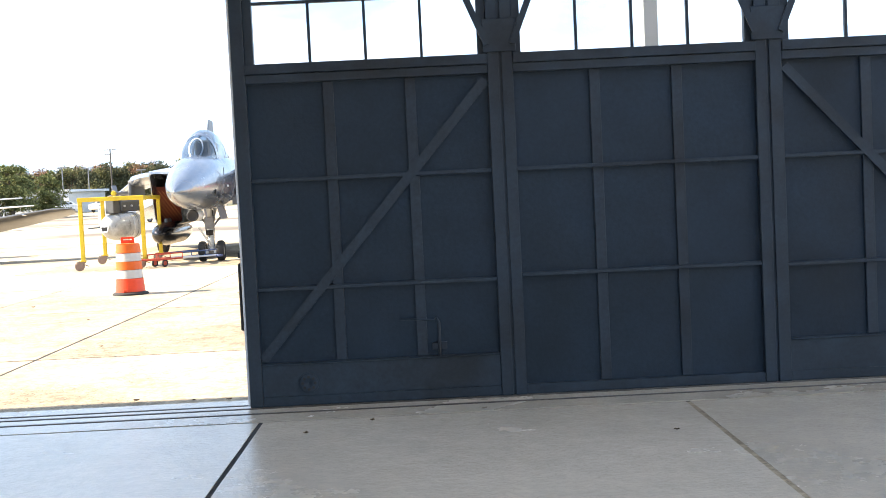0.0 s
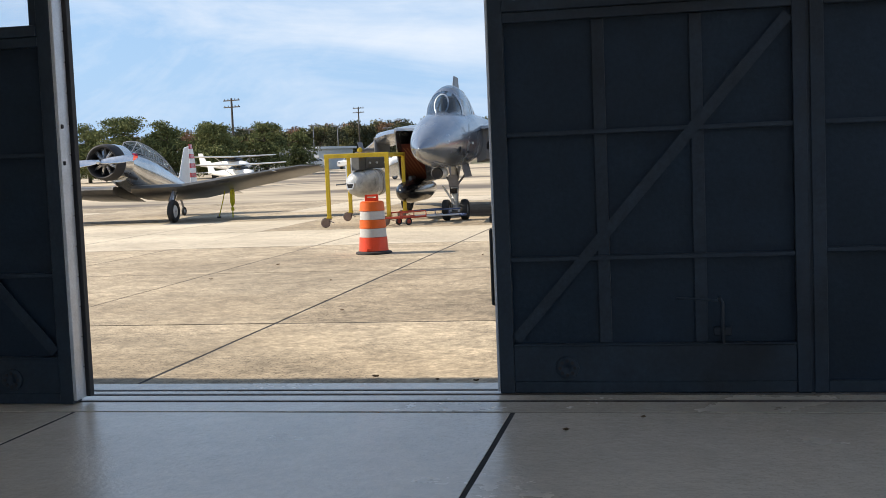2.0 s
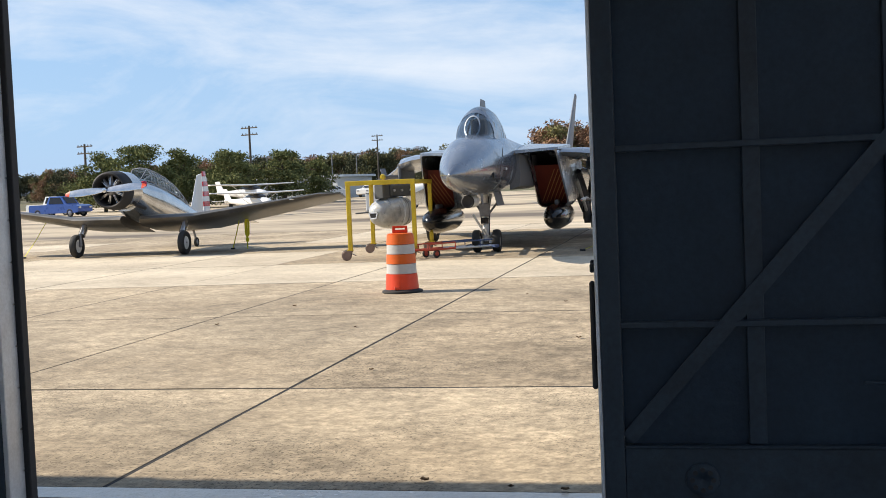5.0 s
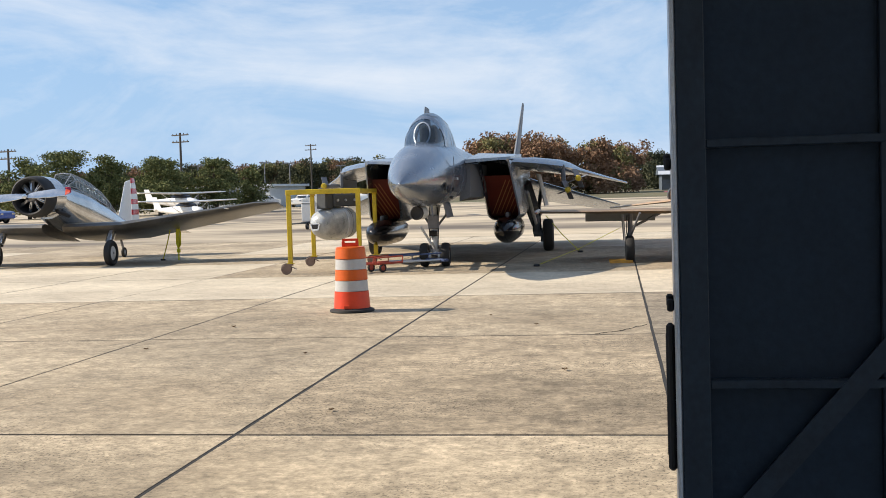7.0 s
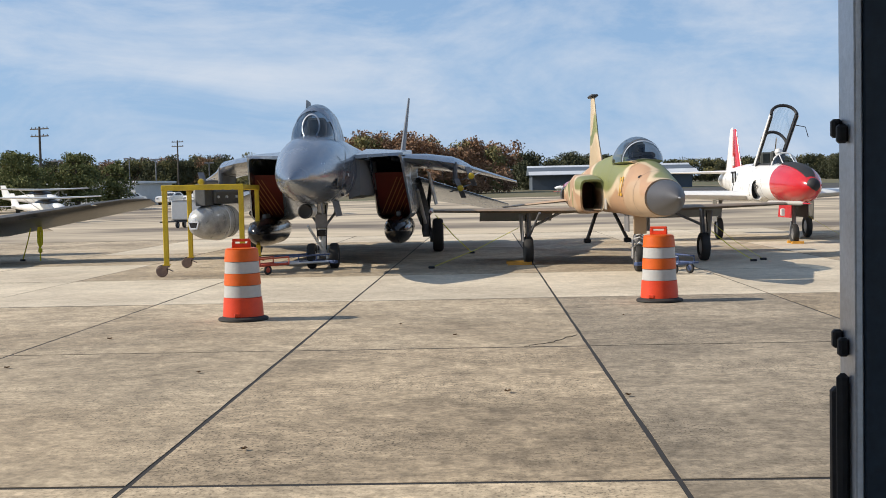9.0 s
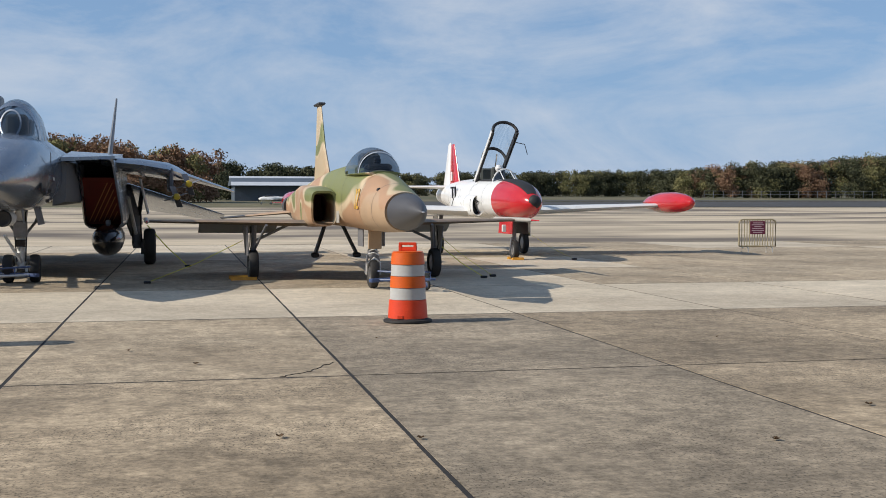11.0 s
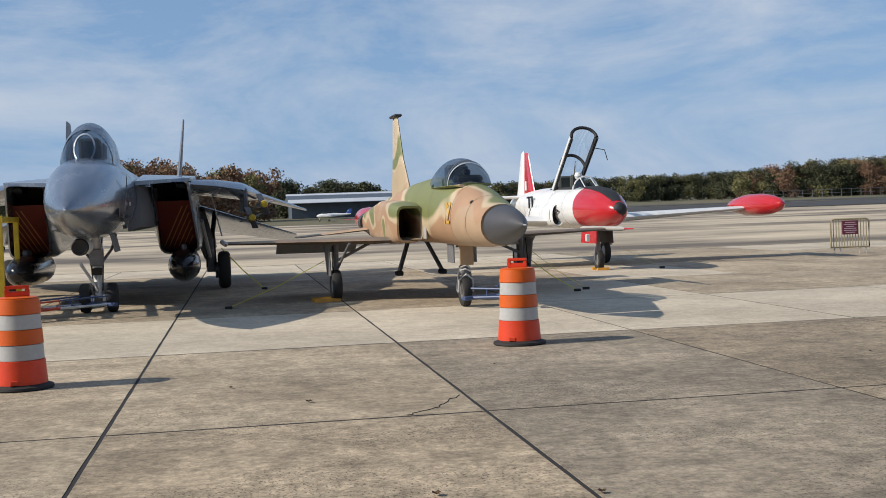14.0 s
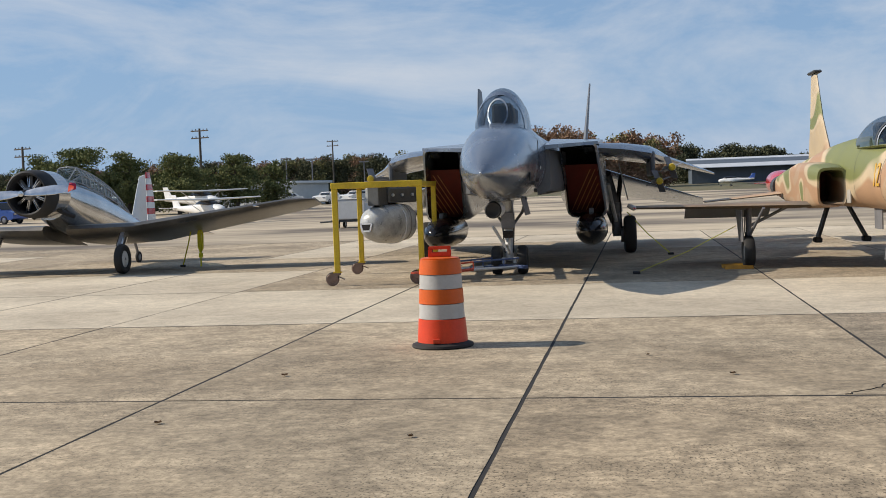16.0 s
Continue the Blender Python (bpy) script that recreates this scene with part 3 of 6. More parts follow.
def door_leaf(name, x0, sgn, y0, label):
    """A three-bay sliding leaf: frame, sheet panels, braces, glazing above. x0: its free edge; sgn: the way it extends."""
    e = thing(name, pose(x0, y0, 0), label, "sliding door")
    e["kind"] = "structure"
    def B(nm, a, b, ya, yb, za, zb, m="door_frame", lab="", bev=0.004):
        p, q = sorted((a * sgn, b * sgn))
        return part(nm, bx(p, q, ya, yb, za, zb, bev), m, e, lab)
    W, SILL, TOP = 6.42, 2.56, 4.95
    bays = [(0.10, 2.0), (2.2, 4.11), (4.32, 6.32)]
    # stiles
    for a, b in ((0, 0.10), (2.0, 2.09), (2.11, 2.2), (4.11, 4.2), (4.22, 4.32), (6.32, W)):
        B("stile", a, b, 0.0, 0.13, 0.007, TOP)
    B("post_cover", 2.05, 2.15, 0.02, 0.12, 0.007, TOP)
    B("post_cover", 4.16, 4.26, 0.02, 0.12, 0.007, TOP)
    if sgn < 0:
        B("edge_strip", -0.03, 0.0, 0.004, 0.092, 0.03, TOP, "edge_metal", "pale galvanised edge strip")
        B("edge_strip", -0.022, 0.0, 0.098, 0.16, 0.03, TOP, "edge_metal", "pale riveted edge strip")
        B("seal", -0.05, 0.0, 0.165, 0.225, 0.03, TOP, "black", "black rubber edge seal")
        for i in range(20):
            B("rivet", -0.03, -0.02, 0.135, 0.145, 0.25 + 0.22 * i, 0.26 + 0.22 * i, "chrome", "", 0.002)
        for z in (1.72, 1.98):
            B("bolt", -0.04, -0.025, 0.025, 0.05, z, z + 0.03, "black", "", 0.004)
    else:
        B("edge_strip", -0.02, 0.0, 0.006, 0.13, 0.02, TOP, "edge_metal", "pale galvanised end plate")
        for z in (1.20, 1.71):
            B("bolt", -0.045, -0.02, 0.05, 0.075, z, z + 0.045, "black", "", 0.006)
            B("bolt", -0.045, -0.02, 0.095, 0.12, z + 0.015, z + 0.06, "black", "", 0.006)
        B("bumper", -0.05, -0.02, 0.045, 0.07, 0.62, 1.16, "black", "black slotted bumper", 0.01)
        B("bumper", -0.05, -0.02, 0.085, 0.125, 0.66, 1.12, "black", "black slotted bumper", 0.01)
    for k, (a, b) in enumerate(bays):
        B("bottom_rail", a, b, 0.01, 0.12, 0.007, 0.085)
        low = 0.09
        if k != 1:
            B("kick_plate", a, b, 0.012, 0.05, 0.085, 0.335, "door_frame", "flat steel kick plate")
            B("ledge", a, b, 0.0, 0.06, 0.335, 0.35)
            low = 0.352
        B("sill_rail", a, b, 0.0, 0.12, SILL, SILL + 0.07)
        B("window_sill", a, b, -0.02, 0.12, SILL + 0.072, SILL + 0.15)
        cols = [a + (b - a) * f for f in (0, 0.336, 0.676, 1)]
        rows = [low, 0.94 if k != 1 else 0.96, 1.80, SILL]
        for i in range(3):
            for j in range(3):
                B("panel", cols[i] - (0.03 if i == 0 else -0.001), cols[i + 1] + (0.03 if i == 2 else -0.001), 0.062, 0.085, rows[j] - (0.04 if j == 0 else -0.001), rows[j + 1] + (0.03 if j == 2 else -0.001), "door_paint", "", 0.0)
        for c in cols[1:3]:
            B("mullion", c - 0.042, c + 0.042, 0.035, 0.061, low, SILL - 0.002)
        for z in rows[1:3]:
            B("rail", a, b, 0.008, 0.06, z - 0.016, z + 0.016)
        if k != 1:
            lo, hi = (a + 0.02, b - 0.02) if k == 0 else (b - 0.02, a + 0.02)
            part("brace", bar((lo * sgn, 0.012, low + 0.03), (hi * sgn, 0.012, SILL - 0.05), 0.012, 0.075), "door_frame", e, "steel diagonal brace")
        # glazing
        wz = [SILL + 0.15, SILL + 0.63, SILL + 1.11, SILL + 1.59, TOP - 0.12]
        B("head_rail", a, b, 0.0, 0.12, TOP - 0.12, TOP)
        B("jamb", a, a + 0.07, 0.03, 0.1, wz[0], wz[-1])
        B("jamb", b - 0.07, b, 0.03, 0.1, wz[0], wz[-1])
        n = 4
        xs = [a + 0.07 + (b - a - 0.14) * i / n for i in range(n + 1)]
        for x in xs[1:-1]:
            B("muntin", x - 0.011, x + 0.011, 0.05, 0.085, wz[0], wz[-1], "door_frame", "", 0)
        for z in wz[1:-1]:
            B("muntin", a + 0.07, b - 0.07, 0.046, 0.089, z - 0.011, z + 0.011, "door_frame", "", 0)
        for i in range(n):
            for j in range(4):
                g = B("pane", xs[i] + 0.008, xs[i + 1] - 0.008, 0.064, 0.070, wz[j] + 0.008, wz[j + 1] - 0.008, "pane", "", 0)
                g.visible_shadow = False
    for c in (2.1, 4.21):
        B("gusset", c - 0.13, c + 0.13, -0.02, -0.002, SILL + 0.16, SILL + 0.42, "door_frame", "riveted steel gusset plate")
        for s in (-1, 1):
            part("knee_brace", bar(((c + s * 0.1) * sgn, -0.03, SILL + 0.22), ((c + s * 0.42) * sgn, -0.03, SILL + 1.0), 0.02, 0.05), "door_frame", e)
    # floor latch
    part("latch", tube([(1.52 * sgn, -0.015, 0.352), (1.52 * sgn, -0.015, 0.62), (1.50 * sgn, -0.03, 0.66)], 0.014), "door_frame", e, "steel drop bolt", True)
    part("latch_handle", tube([(1.49 * sgn, -0.03, 0.64), (1.33 * sgn, -0.035, 0.655), (1.22 * sgn, -0.035, 0.66)], 0.008), "door_frame", e, "", True)
    part("latch_bracket", bx(*sorted((1.46 * sgn, 1.58 * sgn)), -0.01, 0.03, 0.40, 0.46, 0.006), "door_frame", e)
    hub = part("roller_hub", moved(spin_y([(0.012, 0.0), (-0.008, 0.03), (-0.012, 0.062), (-0.004, 0.08), (0.012, 0.082)], 20), 0.47 * sgn, 0, 0.185), "door_frame", e, "round perforated roller cover", True)
    for i in range(8):
        a = i * math.pi / 4
        part("hole", moved(spin_y([(-0.013, 0.0), (-0.0135, 0.012), (0.0, 0.013)], 10), 0.47 * sgn + 0.05 * math.cos(a), -0.001, 0.185 + 0.05 * math.sin(a)), "black", hub)
    return e


door_leaf("door_1", 0.35, 1, 0.0, "dark blue-grey steel sliding hangar door with braces, half open")
door_leaf("door_2", -2.705, -1, -0.355, "dark blue-grey steel sliding hangar door with pale edge strip")
for nm, x0, x1, y in (("wall_door_infill_east", 6.79, 13.2, 0.02), ("wall_door_infill_west", -9.2, -9.1, 0.02)):
    tagged(part(nm, bx(x0, x1, y, y + 0.12, 0.007, 5.0), "door_paint"), "plain dark steel door panel", "wall", kind="structure")


def outer_post():
    e = thing("post", pose(3.85, 1.1, 0), "pale square steel post standing outside the door", "post")
    part("shaft", bx(-.065, .065, -.065, .065, .02, 5.2, .008), "building_white", e)
    part("base_plate", bx(-.14, .14, -.14, .14, 0, .02, .004), "edge_metal", e)
    for x in (-.1, .1):
        part("anchor_bolt", tube([(x, -.1, .02), (x, -.1, .05)], .012, 6), "edge_metal", e)


outer_post()


# ---- traffic drums ----
def drum(m):
    e = thing("traffic_drum", m, "orange and white banded plastic traffic drum on a black rubber base", "traffic drum", "traffic drums on the apron")
    def band(z0, z1, r0, r1, material, label=""):
        part("band", spin_z([(z0, r0 - 0.012), (z0 + 0.004, r0), (z1 - 0.004, r1), (z1, r1 - 0.012)], 36), material, e, label, True)
    band(0.055, 0.305, 0.268, 0.250, "drum_red", "red-orange plastic band")
    band(0.305, 0.465, 0.243, 0.236, "drum_white", "white reflective band")
    band(0.465, 0.62, 0.241, 0.232, "drum_orange", "orange plastic band")
    band(0.62, 0.775, 0.229, 0.222, "drum_white", "white reflective band")
    band(0.775, 0.935, 0.229, 0.214, "drum_orange", "orange plastic band")
    part("lid", spin_z([(0.93, 0.2), (0.945, 0.205), (0.952, 0.17), (0.954, 0.0)], 32), "drum_orange", e, "", True)
    part("base", spin_z([(0.0, 0.32), (0.012, 0.33), (0.035, 0.325), (0.05, 0.28), (0.062, 0.26)], 36), "rubber", e, "black rubber base ring", True)
    bm = bmesh.new()
    bar((-0.10, 0, 0.95), (-0.10, 0, 1.035), 0.045, 0.05, bm)
    bar((0.10, 0, 0.95), (0.10, 0, 1.035), 0.045, 0.05, bm)
    bar((-0.12, 0, 1.05), (0.12, 0, 1.05), 0.045, 0.036, bm)
    bar((-0.1, 0, 0.98), (0.1, 0, 0.98), 0.045, 0.055, bm)
    bmesh.ops.bevel(bm, geom=bm.edges[:], offset=0.007, segments=2, affect="EDGES")
    part("handle", bm, "drum_red", e, "red-orange moulded grip", True)
    part("tab", bx(-0.1, -0.02, -0.275, -0.25, 0.06, 0.11, 0.006), "drum_red", e)
    return e


d1 = drum(pose(-3.74, 12.53, 0, 0, 0, 8))
copy_thing(d1, pose(1.93, 14.05, 0, 0, 0, -20))


# ---- swing-wing jet fighter ----
def mirror(fn):
    for s in (-1, 1):
        fn(s)


def tie_down(name, p, q, m="strap", r=0.014):
    """A tie-down strap from a fitting down to the ground."""
    e = thing(name, Matrix.Translation(q), "yellow tie-down strap from an aircraft to the ground", "tie-down strap")
    p, q = Vector(p), Vector(q)
    mid = (p + q) / 2 - Vector((0, 0, 0.04))
    part("strap", bar(p - q, mid - q, 0.032, 0.005, bar(mid - q, (0, 0, 0.02), 0.032, 0.005)), m, e)
    part("ratchet", bx(-0.07, 0.07, -0.03, 0.03, 0.0, 0.05, 0.01), "black", e, "black ratchet buckle")
    return e


def chock(x, y, rz=0, w=.26):
    e = thing("wheel_chock", pose(x, y, 0, 0, 0, rz), "orange painted wheel chock against a tyre", "wheel chock", "orange wheel chocks")
    for s in (-1, 1):
        bm = bmesh.new()
        loft([[(xx, s * 0.30, 0.0), (xx, s * 0.14, 0.0), (xx, s * 0.17, 0.05), (xx, s * 0.27, 0.07)] for xx in (-w, w)], bm)
        part("block", bm, "chock", e)
    return e


def panel_line(rows, y, parent, w=.012):
    """A dark skin joint round a body."""
    a = np.array(smooth_rows(rows, 6))
    f = lambda q: [np.interp(q, a[:, 0], a[:, k]) for k in range(7)]
    r = [f(y - w), f(y + w)]
    part("panel_joint", loft([ring(q[0], q[1], q[2], q[3] + .0025, q[4] + .0025, q[5] + .0025, q[6], 40) for q in r], None, False, False), "dark_box", parent, "", True)


def swing_wing_jet():
    e = thing("jet_fighter", pose(-3.95, 17.8, 0, 0, 0, 2.0), "satin grey twin-tail swing-wing jet fighter parked nose out", "aircraft")
    rows = [(0, 0, 1.90, .004, .004, .004, 2), (.05, 0, 1.90, .05, .05, .05, 2), (.3, 0, 1.91, .16, .17, .15, 2), (.8, 0, 1.95, .32, .33, .32, 2), (1.5, 0, 2.02, .47, .49, .49, 2.05), (2.3, 0, 2.09, .58, .62, .62, 2.1),
        (3.2, 0, 2.14, .66, .70, .70, 2.15), (4.2, 0, 2.16, .71, .74, .73, 2.2), (5.5, 0, 2.18, .75, .78, .74, 2.3), (7.5, 0, 2.2, .78, .72, .62, 2.4), (10, 0, 2.2, 1.1, .52, .45, 2.6), (14, 0, 2.15, 1.2, .35, .32, 2.6), (18.6, 0, 2.1, .7, .1, .1, 2.4)]
    fus = part("fuselage", body(rows), "f14", e, "satin grey painted nose and spine", True)
    for y in (2.75, 4.7, 5.9):
        panel_line(rows, y, fus, .004)
    part("probe", tube([(0, -0.1, 1.9), (0, 0.1, 1.9)], 0.012), "edge_metal", fus)
    # cockpit glazing
    st = [(3.15, .30, .02), (3.55, .40, .36), (4.1, .46, .68), (4.9, .49, .83), (5.9, .47, .78), (7.2, .38, .48), (8.6, .2, .12)]
    def shell(a, b, dw, name, m, par, lab):
        fine = np.array(smooth_rows(st, 6))
        rows = [(y, np.interp(y, fine[:, 0], fine[:, 1]), np.interp(y, fine[:, 0], fine[:, 2])) for y in np.linspace(a, b, max(3, int((b - a) / .2)))]
        rings = []
        for y, w, h in rows:
            bz = 2.76
            rings.append(ring(y, 0, bz, w + dw, max(h + dw, 0.01), 0.02, 2.0, 24, 0, math.pi))
        return part(name, loft(rings, None, False, False, False), m, par, lab, True)
    can = shell(3.15, 8.6, 0, "canopy", "canopy_f14", e, "smoked bubble canopy glass")
    for y0 in (3.95, 5.75):
        shell(y0, y0 + 0.22, 0.012, "canopy_frame", "f14", can, "")
    # framed flat windscreen
    bm = bmesh.new()
    n = 24
    def oval(k, off):
        return [(k * .165 * math.cos(a), 3.30 + off + (0.5 - 0.5 * math.sin(a) * -1) * 0.42 * k, 3.03 + k * .25 * math.sin(a)) for a in (2 * math.pi * i / n for i in range(n))]
    loft([oval(1.0, -.02), oval(1.13, -.03), oval(1.13, .05), oval(1.0, .05)], bm, False, False)
    part("windscreen_frame", bm, "edge_metal", can, "pale grey oval windscreen frame", True)
    part("windscreen_pane", loft([oval(1.0, 0), oval(1.0, .01)]), "canopy_clear", can)
    ck = part("cockpit", bx(-.3, .3, 3.9, 6.6, 2.5, 2.86, .03), "black", e, "dark cockpit tub")
    for y in (4.6, 6.0):
        part("ejection_seat", bx(-.2, .2, y, y + .25, 2.7, 3.28, .05), "seat", ck)
    # refuelling door, gun port, nose light, markings
    part("gun_port", moved(spin_x([(-.02, .0), (-.01, .07), (.02, .085)], 14), .585, 2.55, 1.86), "black", fus, "", True)
    part("sensor_pod", spin_y([(3.0, .0), (3.02, .12), (3.08, .15), (3.9, .15), (4.2, .06)], 20, None, -.1, 1.30), "gear_white", e, "pale chin sensor pod", True)
    part("sensor_ring", spin_y([(2.975, .105), (2.96, .13), (2.985, .15), (3.03, .15)], 22, None, -.1, 1.30), "black", e, "dark lens ring", True)
    part("sensor_lens", spin_y([(2.99, .0), (2.985, .085), (3.02, .1)], 18, None, -.1, 1.30), "black", e, "dark glass lens", True)
    for k, (yy, zz) in enumerate(((2.75, 1.75), (2.95, 1.62), (3.15, 1.80))):
        part("vent", bx(.60 + .03 * k, .66 + .03 * k, yy, yy + .14, zz - .03, zz + .03, .008), "black", fus)
    part("antenna", wing([((.25, 2.6, 1.47), (.25, 3.0, 1.47), .02), ((.27, 2.75, 1.22), (.27, 2.95, 1.22), .012)], (1, 0, 0)), "f14_dark", e)

    def side(s):
        # intake duct with a raked lip, recessed red cover
        def rect(y, xi, xo, zb, zt, rake=0.0, r=.07, inn=0.0, out=0.0):
            """A rounded section whose foot splays: inn and out, the shift of its inner and outer edge at the bottom."""
            pts = []
            for cx, cz, sx, sz in ((xi, zb, 1, 1), (xo, zb, -1, 1), (xo, zt, -1, -1), (xi, zt, 1, -1)):
                rr = r * (2.6 if sz > 0 else 1)
                arc = [(cx + sx * rr * (1 - math.cos(q)), cz + sz * rr * (1 - math.sin(q))) for q in (0, .52, 1.05, 1.57)]
                if sx * sz < 0:
                    arc = arc[::-1]
                pts += [(s * (a + (inn if sx > 0 else out) * (zt - b) / (zt - zb)), y + rake * (b - zt), b) for a, b in arc]
            return pts
        duct = part("intake", loft([rect(7.6, 1.06, 1.66, 1.06, 2.46, -1.1, .07, .1, .2), rect(6.0, 1.03, 1.71, 1.03, 2.48, -1.1, .07, .1, .2), rect(6.02, 1.0, 1.75, 1.0, 2.52, -1.1, .07, .1, .2), rect(8.9, .95, 1.85, 1.0, 2.55, -.1, .07, .1, .16), rect(11, .85, 1.95, 1.15, 2.5, 0, .07, .1, .1), rect(14, .8, 1.95, 1.25, 2.4), rect(18.4, .95, 1.75, 1.45, 2.15, 0, .2)], None, False, True), "f14", e, "boxy raked engine intake", True)
        edge = lambda z: (1.05 + .10 * (2.48 - z) / 1.45, 1.69 + .20 * (2.48 - z) / 1.45)
        def slab_at(y, zb, zt, t):
            return loft([[(s * edge(z)[k], y + dy - 1.1 * (z - 2.48), z) for z, k in ((zb, 0), (zb, 1), (zt, 1), (zt, 0))] for dy in (0, t)])
        # black sheet across the duct stands in for the darkness of its depth
        part("duct_throat", slab_at(7.5, 1.08, 2.46, .04), "black", duct)
        cov = part("intake_cover", slab_at(6.6, 1.10, 2.12, .03), "intake_red", duct, "dark red intake cover")
        for k in range(7):
            z0, x0 = 1.16, 1.18 + k * .1
            x1, z1 = x0, z0
            while z1 < 1.98 and x1 + .06 < edge(z1)[1]:
                x1, z1 = x1 + .018, z1 + .037
            if z1 - z0 > .1:
                yy = lambda z: 6.585 - 1.1 * (z - 2.48)
                part("stripe", loft([[(s * x0, yy(z0) + d, z0), (s * (x0 + .02), yy(z0) + d, z0), (s * (x1 + .02), yy(z1) + d, z1), (s * x1, yy(z1) + d, z1)] for d in (0, .012)]), "cover_stripe", cov)
        part("splitter_plate", loft([[(s * .74, 5.6, 2.42), (s * 1.78, 6.2, 2.5), (s * 1.9, 9.5, 2.6), (s * .74, 9.5, 2.6)], [(s * .74, 5.6, 2.5), (s * 1.78, 6.2, 2.56), (s * 1.9, 9.5, 2.72), (s * .74, 9.5, 2.78)]]), "f14", e, "wing glove")
        # wing swept back, rounded glove edge
        part("wing", wing([((s * 1.5, 6.4, 2.46), (s * 1.5, 15.0, 2.45), .22), ((s * 2.3, 7.6, 2.42), (s * 2.3, 15.2, 2.42), .36), ((s * 2.95, 9.1, 2.36), (s * 2.95, 15.4, 2.36), .40), ((s * 3.2, 10.2, 2.32), (s * 3.2, 15.5, 2.32), .34), ((s * 3.5, 11.2, 2.25), (s * 3.5, 15.7, 2.26), .16), ((s * 4.95, 15.3, 1.90), (s * 4.95, 16.7, 1.93), .06)]), "f14", e, "swept grey wing", True)
        part("stabilator", wing([((s * 1.9, 13.7, 2.12), (s * 1.9, 17.4, 1.45), .14), ((s * 4.75, 16.6, 1.22), (s * 4.85, 18.0, .96), .04)]), "f14", e, "drooped grey tailplane", True)
        part("fin", wing([((s * 1.42, 13.9, 2.35), (s * 1.42, 17.6, 2.35), .16), ((s * 1.64, 17.2, 4.68), (s * 1.64, 18.4, 4.68), .05)], (1, 0, 0)), "f14_dark", e, "upright tail fin", True)
        # wall between the nose and the intake, shade put into its darker grey
        part("shoulder", loft([[(s * a, y, b) for a, b in ((.55, 1.52), (xo - .03, 1.60), (xo, 1.75), (xo, 2.40), (.6, 2.46))] for y, xo in ((5.9, .82), (6.5, 1.02), (7.2, 1.1), (10, 1.1))]), "f14_dark", e, "fuselage shoulder, its shade put into a dark grey", True)
        # drop tank
        tank = part("drop_tank", spin_y([(6.1, .0), (6.14, .1), (6.3, .2), (6.6, .28), (7.2, .34), (9.6, .34), (10.8, .22), (11.4, .03)], 24, None, s * 1.6, .77), "black_gloss", e, "glossy dark drop tank", True)
        part("pylon", bx(*sorted((s * 1.55, s * 1.65)), 7.4, 9.2, 1.0, 1.2, .02), "f14_dark", tank)
        # main gear
        leg = part("main_gear", tube([(s * 1.95, 11.0, 1.95), (s * 2.15, 11.5, 1.2), (s * 2.22, 11.7, .5)], .14, 12), "gear_grey", e, "main gear leg", True)
        part("brace", tube([(s * 2.0, 10.4, 1.7), (s * 2.18, 11.5, .8)], .05), "gear_white", leg, "", True)
        part("torque_link", tube([(s * 2.2, 11.9, .95), (s * 2.3, 12.1, .7), (s * 2.22, 11.75, .5)], .03), "gear_white", leg, "", True)
        part("axle", tube([(s * 2.1, 11.7, .47), (s * 2.6, 11.7, .47)], .06), "gear_grey", leg)
        part("gear_door", loft([[(s * 2.45, 10.6, 1.3), (s * 2.5, 12.6, 1.3), (s * 2.3, 12.6, 2.2), (s * 2.25, 10.6, 2.2)], [(s * 2.48, 10.6, 1.3), (s * 2.53, 12.6, 1.3), (s * 2.33, 12.6, 2.2), (s * 2.28, 10.6, 2.2)]]), "gear_white", e, "open white gear door")
        wheel(e, s * 2.52, 11.7, .46, .30)
        for p, q, r, m in (((1.75, 10.6, 1.9), (2.12, 11.45, 1.0), .075, "f14_dark"), ((2.35, 12.4, 1.9), (2.2, 11.8, .9), .06, "gear_grey"), ((1.7, 11.4, 1.85), (2.1, 11.6, .75), .05, "f14_dark"), ((2.12, 11.3, 1.75), (2.1, 11.45, .55), .022, "black"), ((2.28, 11.35, 1.5), (2.32, 11.5, .62), .018, "black")):
            part("strut", tube([(s * p[0], p[1], p[2]), (s * (p[0] + q[0]) / 2, (p[1] + q[1]) / 2 - .03, (p[2] + q[2]) / 2), (s * q[0], q[1], q[2])], r, 8), m, leg, "", True)
        part("collar", tube([(s * 2.14, 11.48, 1.28), (s * 2.17, 11.55, 1.02)], .185, 14), "f14_dark", leg, "", True)
        part("brake", tube([(s * 2.3, 11.7, .46), (s * 2.4, 11.7, .46)], .2, 16), "gear_grey", leg, "", True)
        part("inner_gear_door", loft([[(s * 1.62, 10.0, 1.1), (s * 1.62, 12.0, 1.1), (s * 1.68, 12.0, 1.75), (s * 1.68, 10.0, 1.75)], [(s * 1.66, 10.0, 1.1), (s * 1.66, 12.0, 1.1), (s * 1.72, 12.0, 1.75), (s * 1.72, 10.0, 1.75)]]), "f14_dark", e, "open dark gear door")
        # missile rails with yellow nose caps
        py = part("weapon_pylon", bx(*sorted((s * 2.95, s * 3.06)), 9.4, 11.4, 1.85, 2.4, .03), "f14_dark", e)
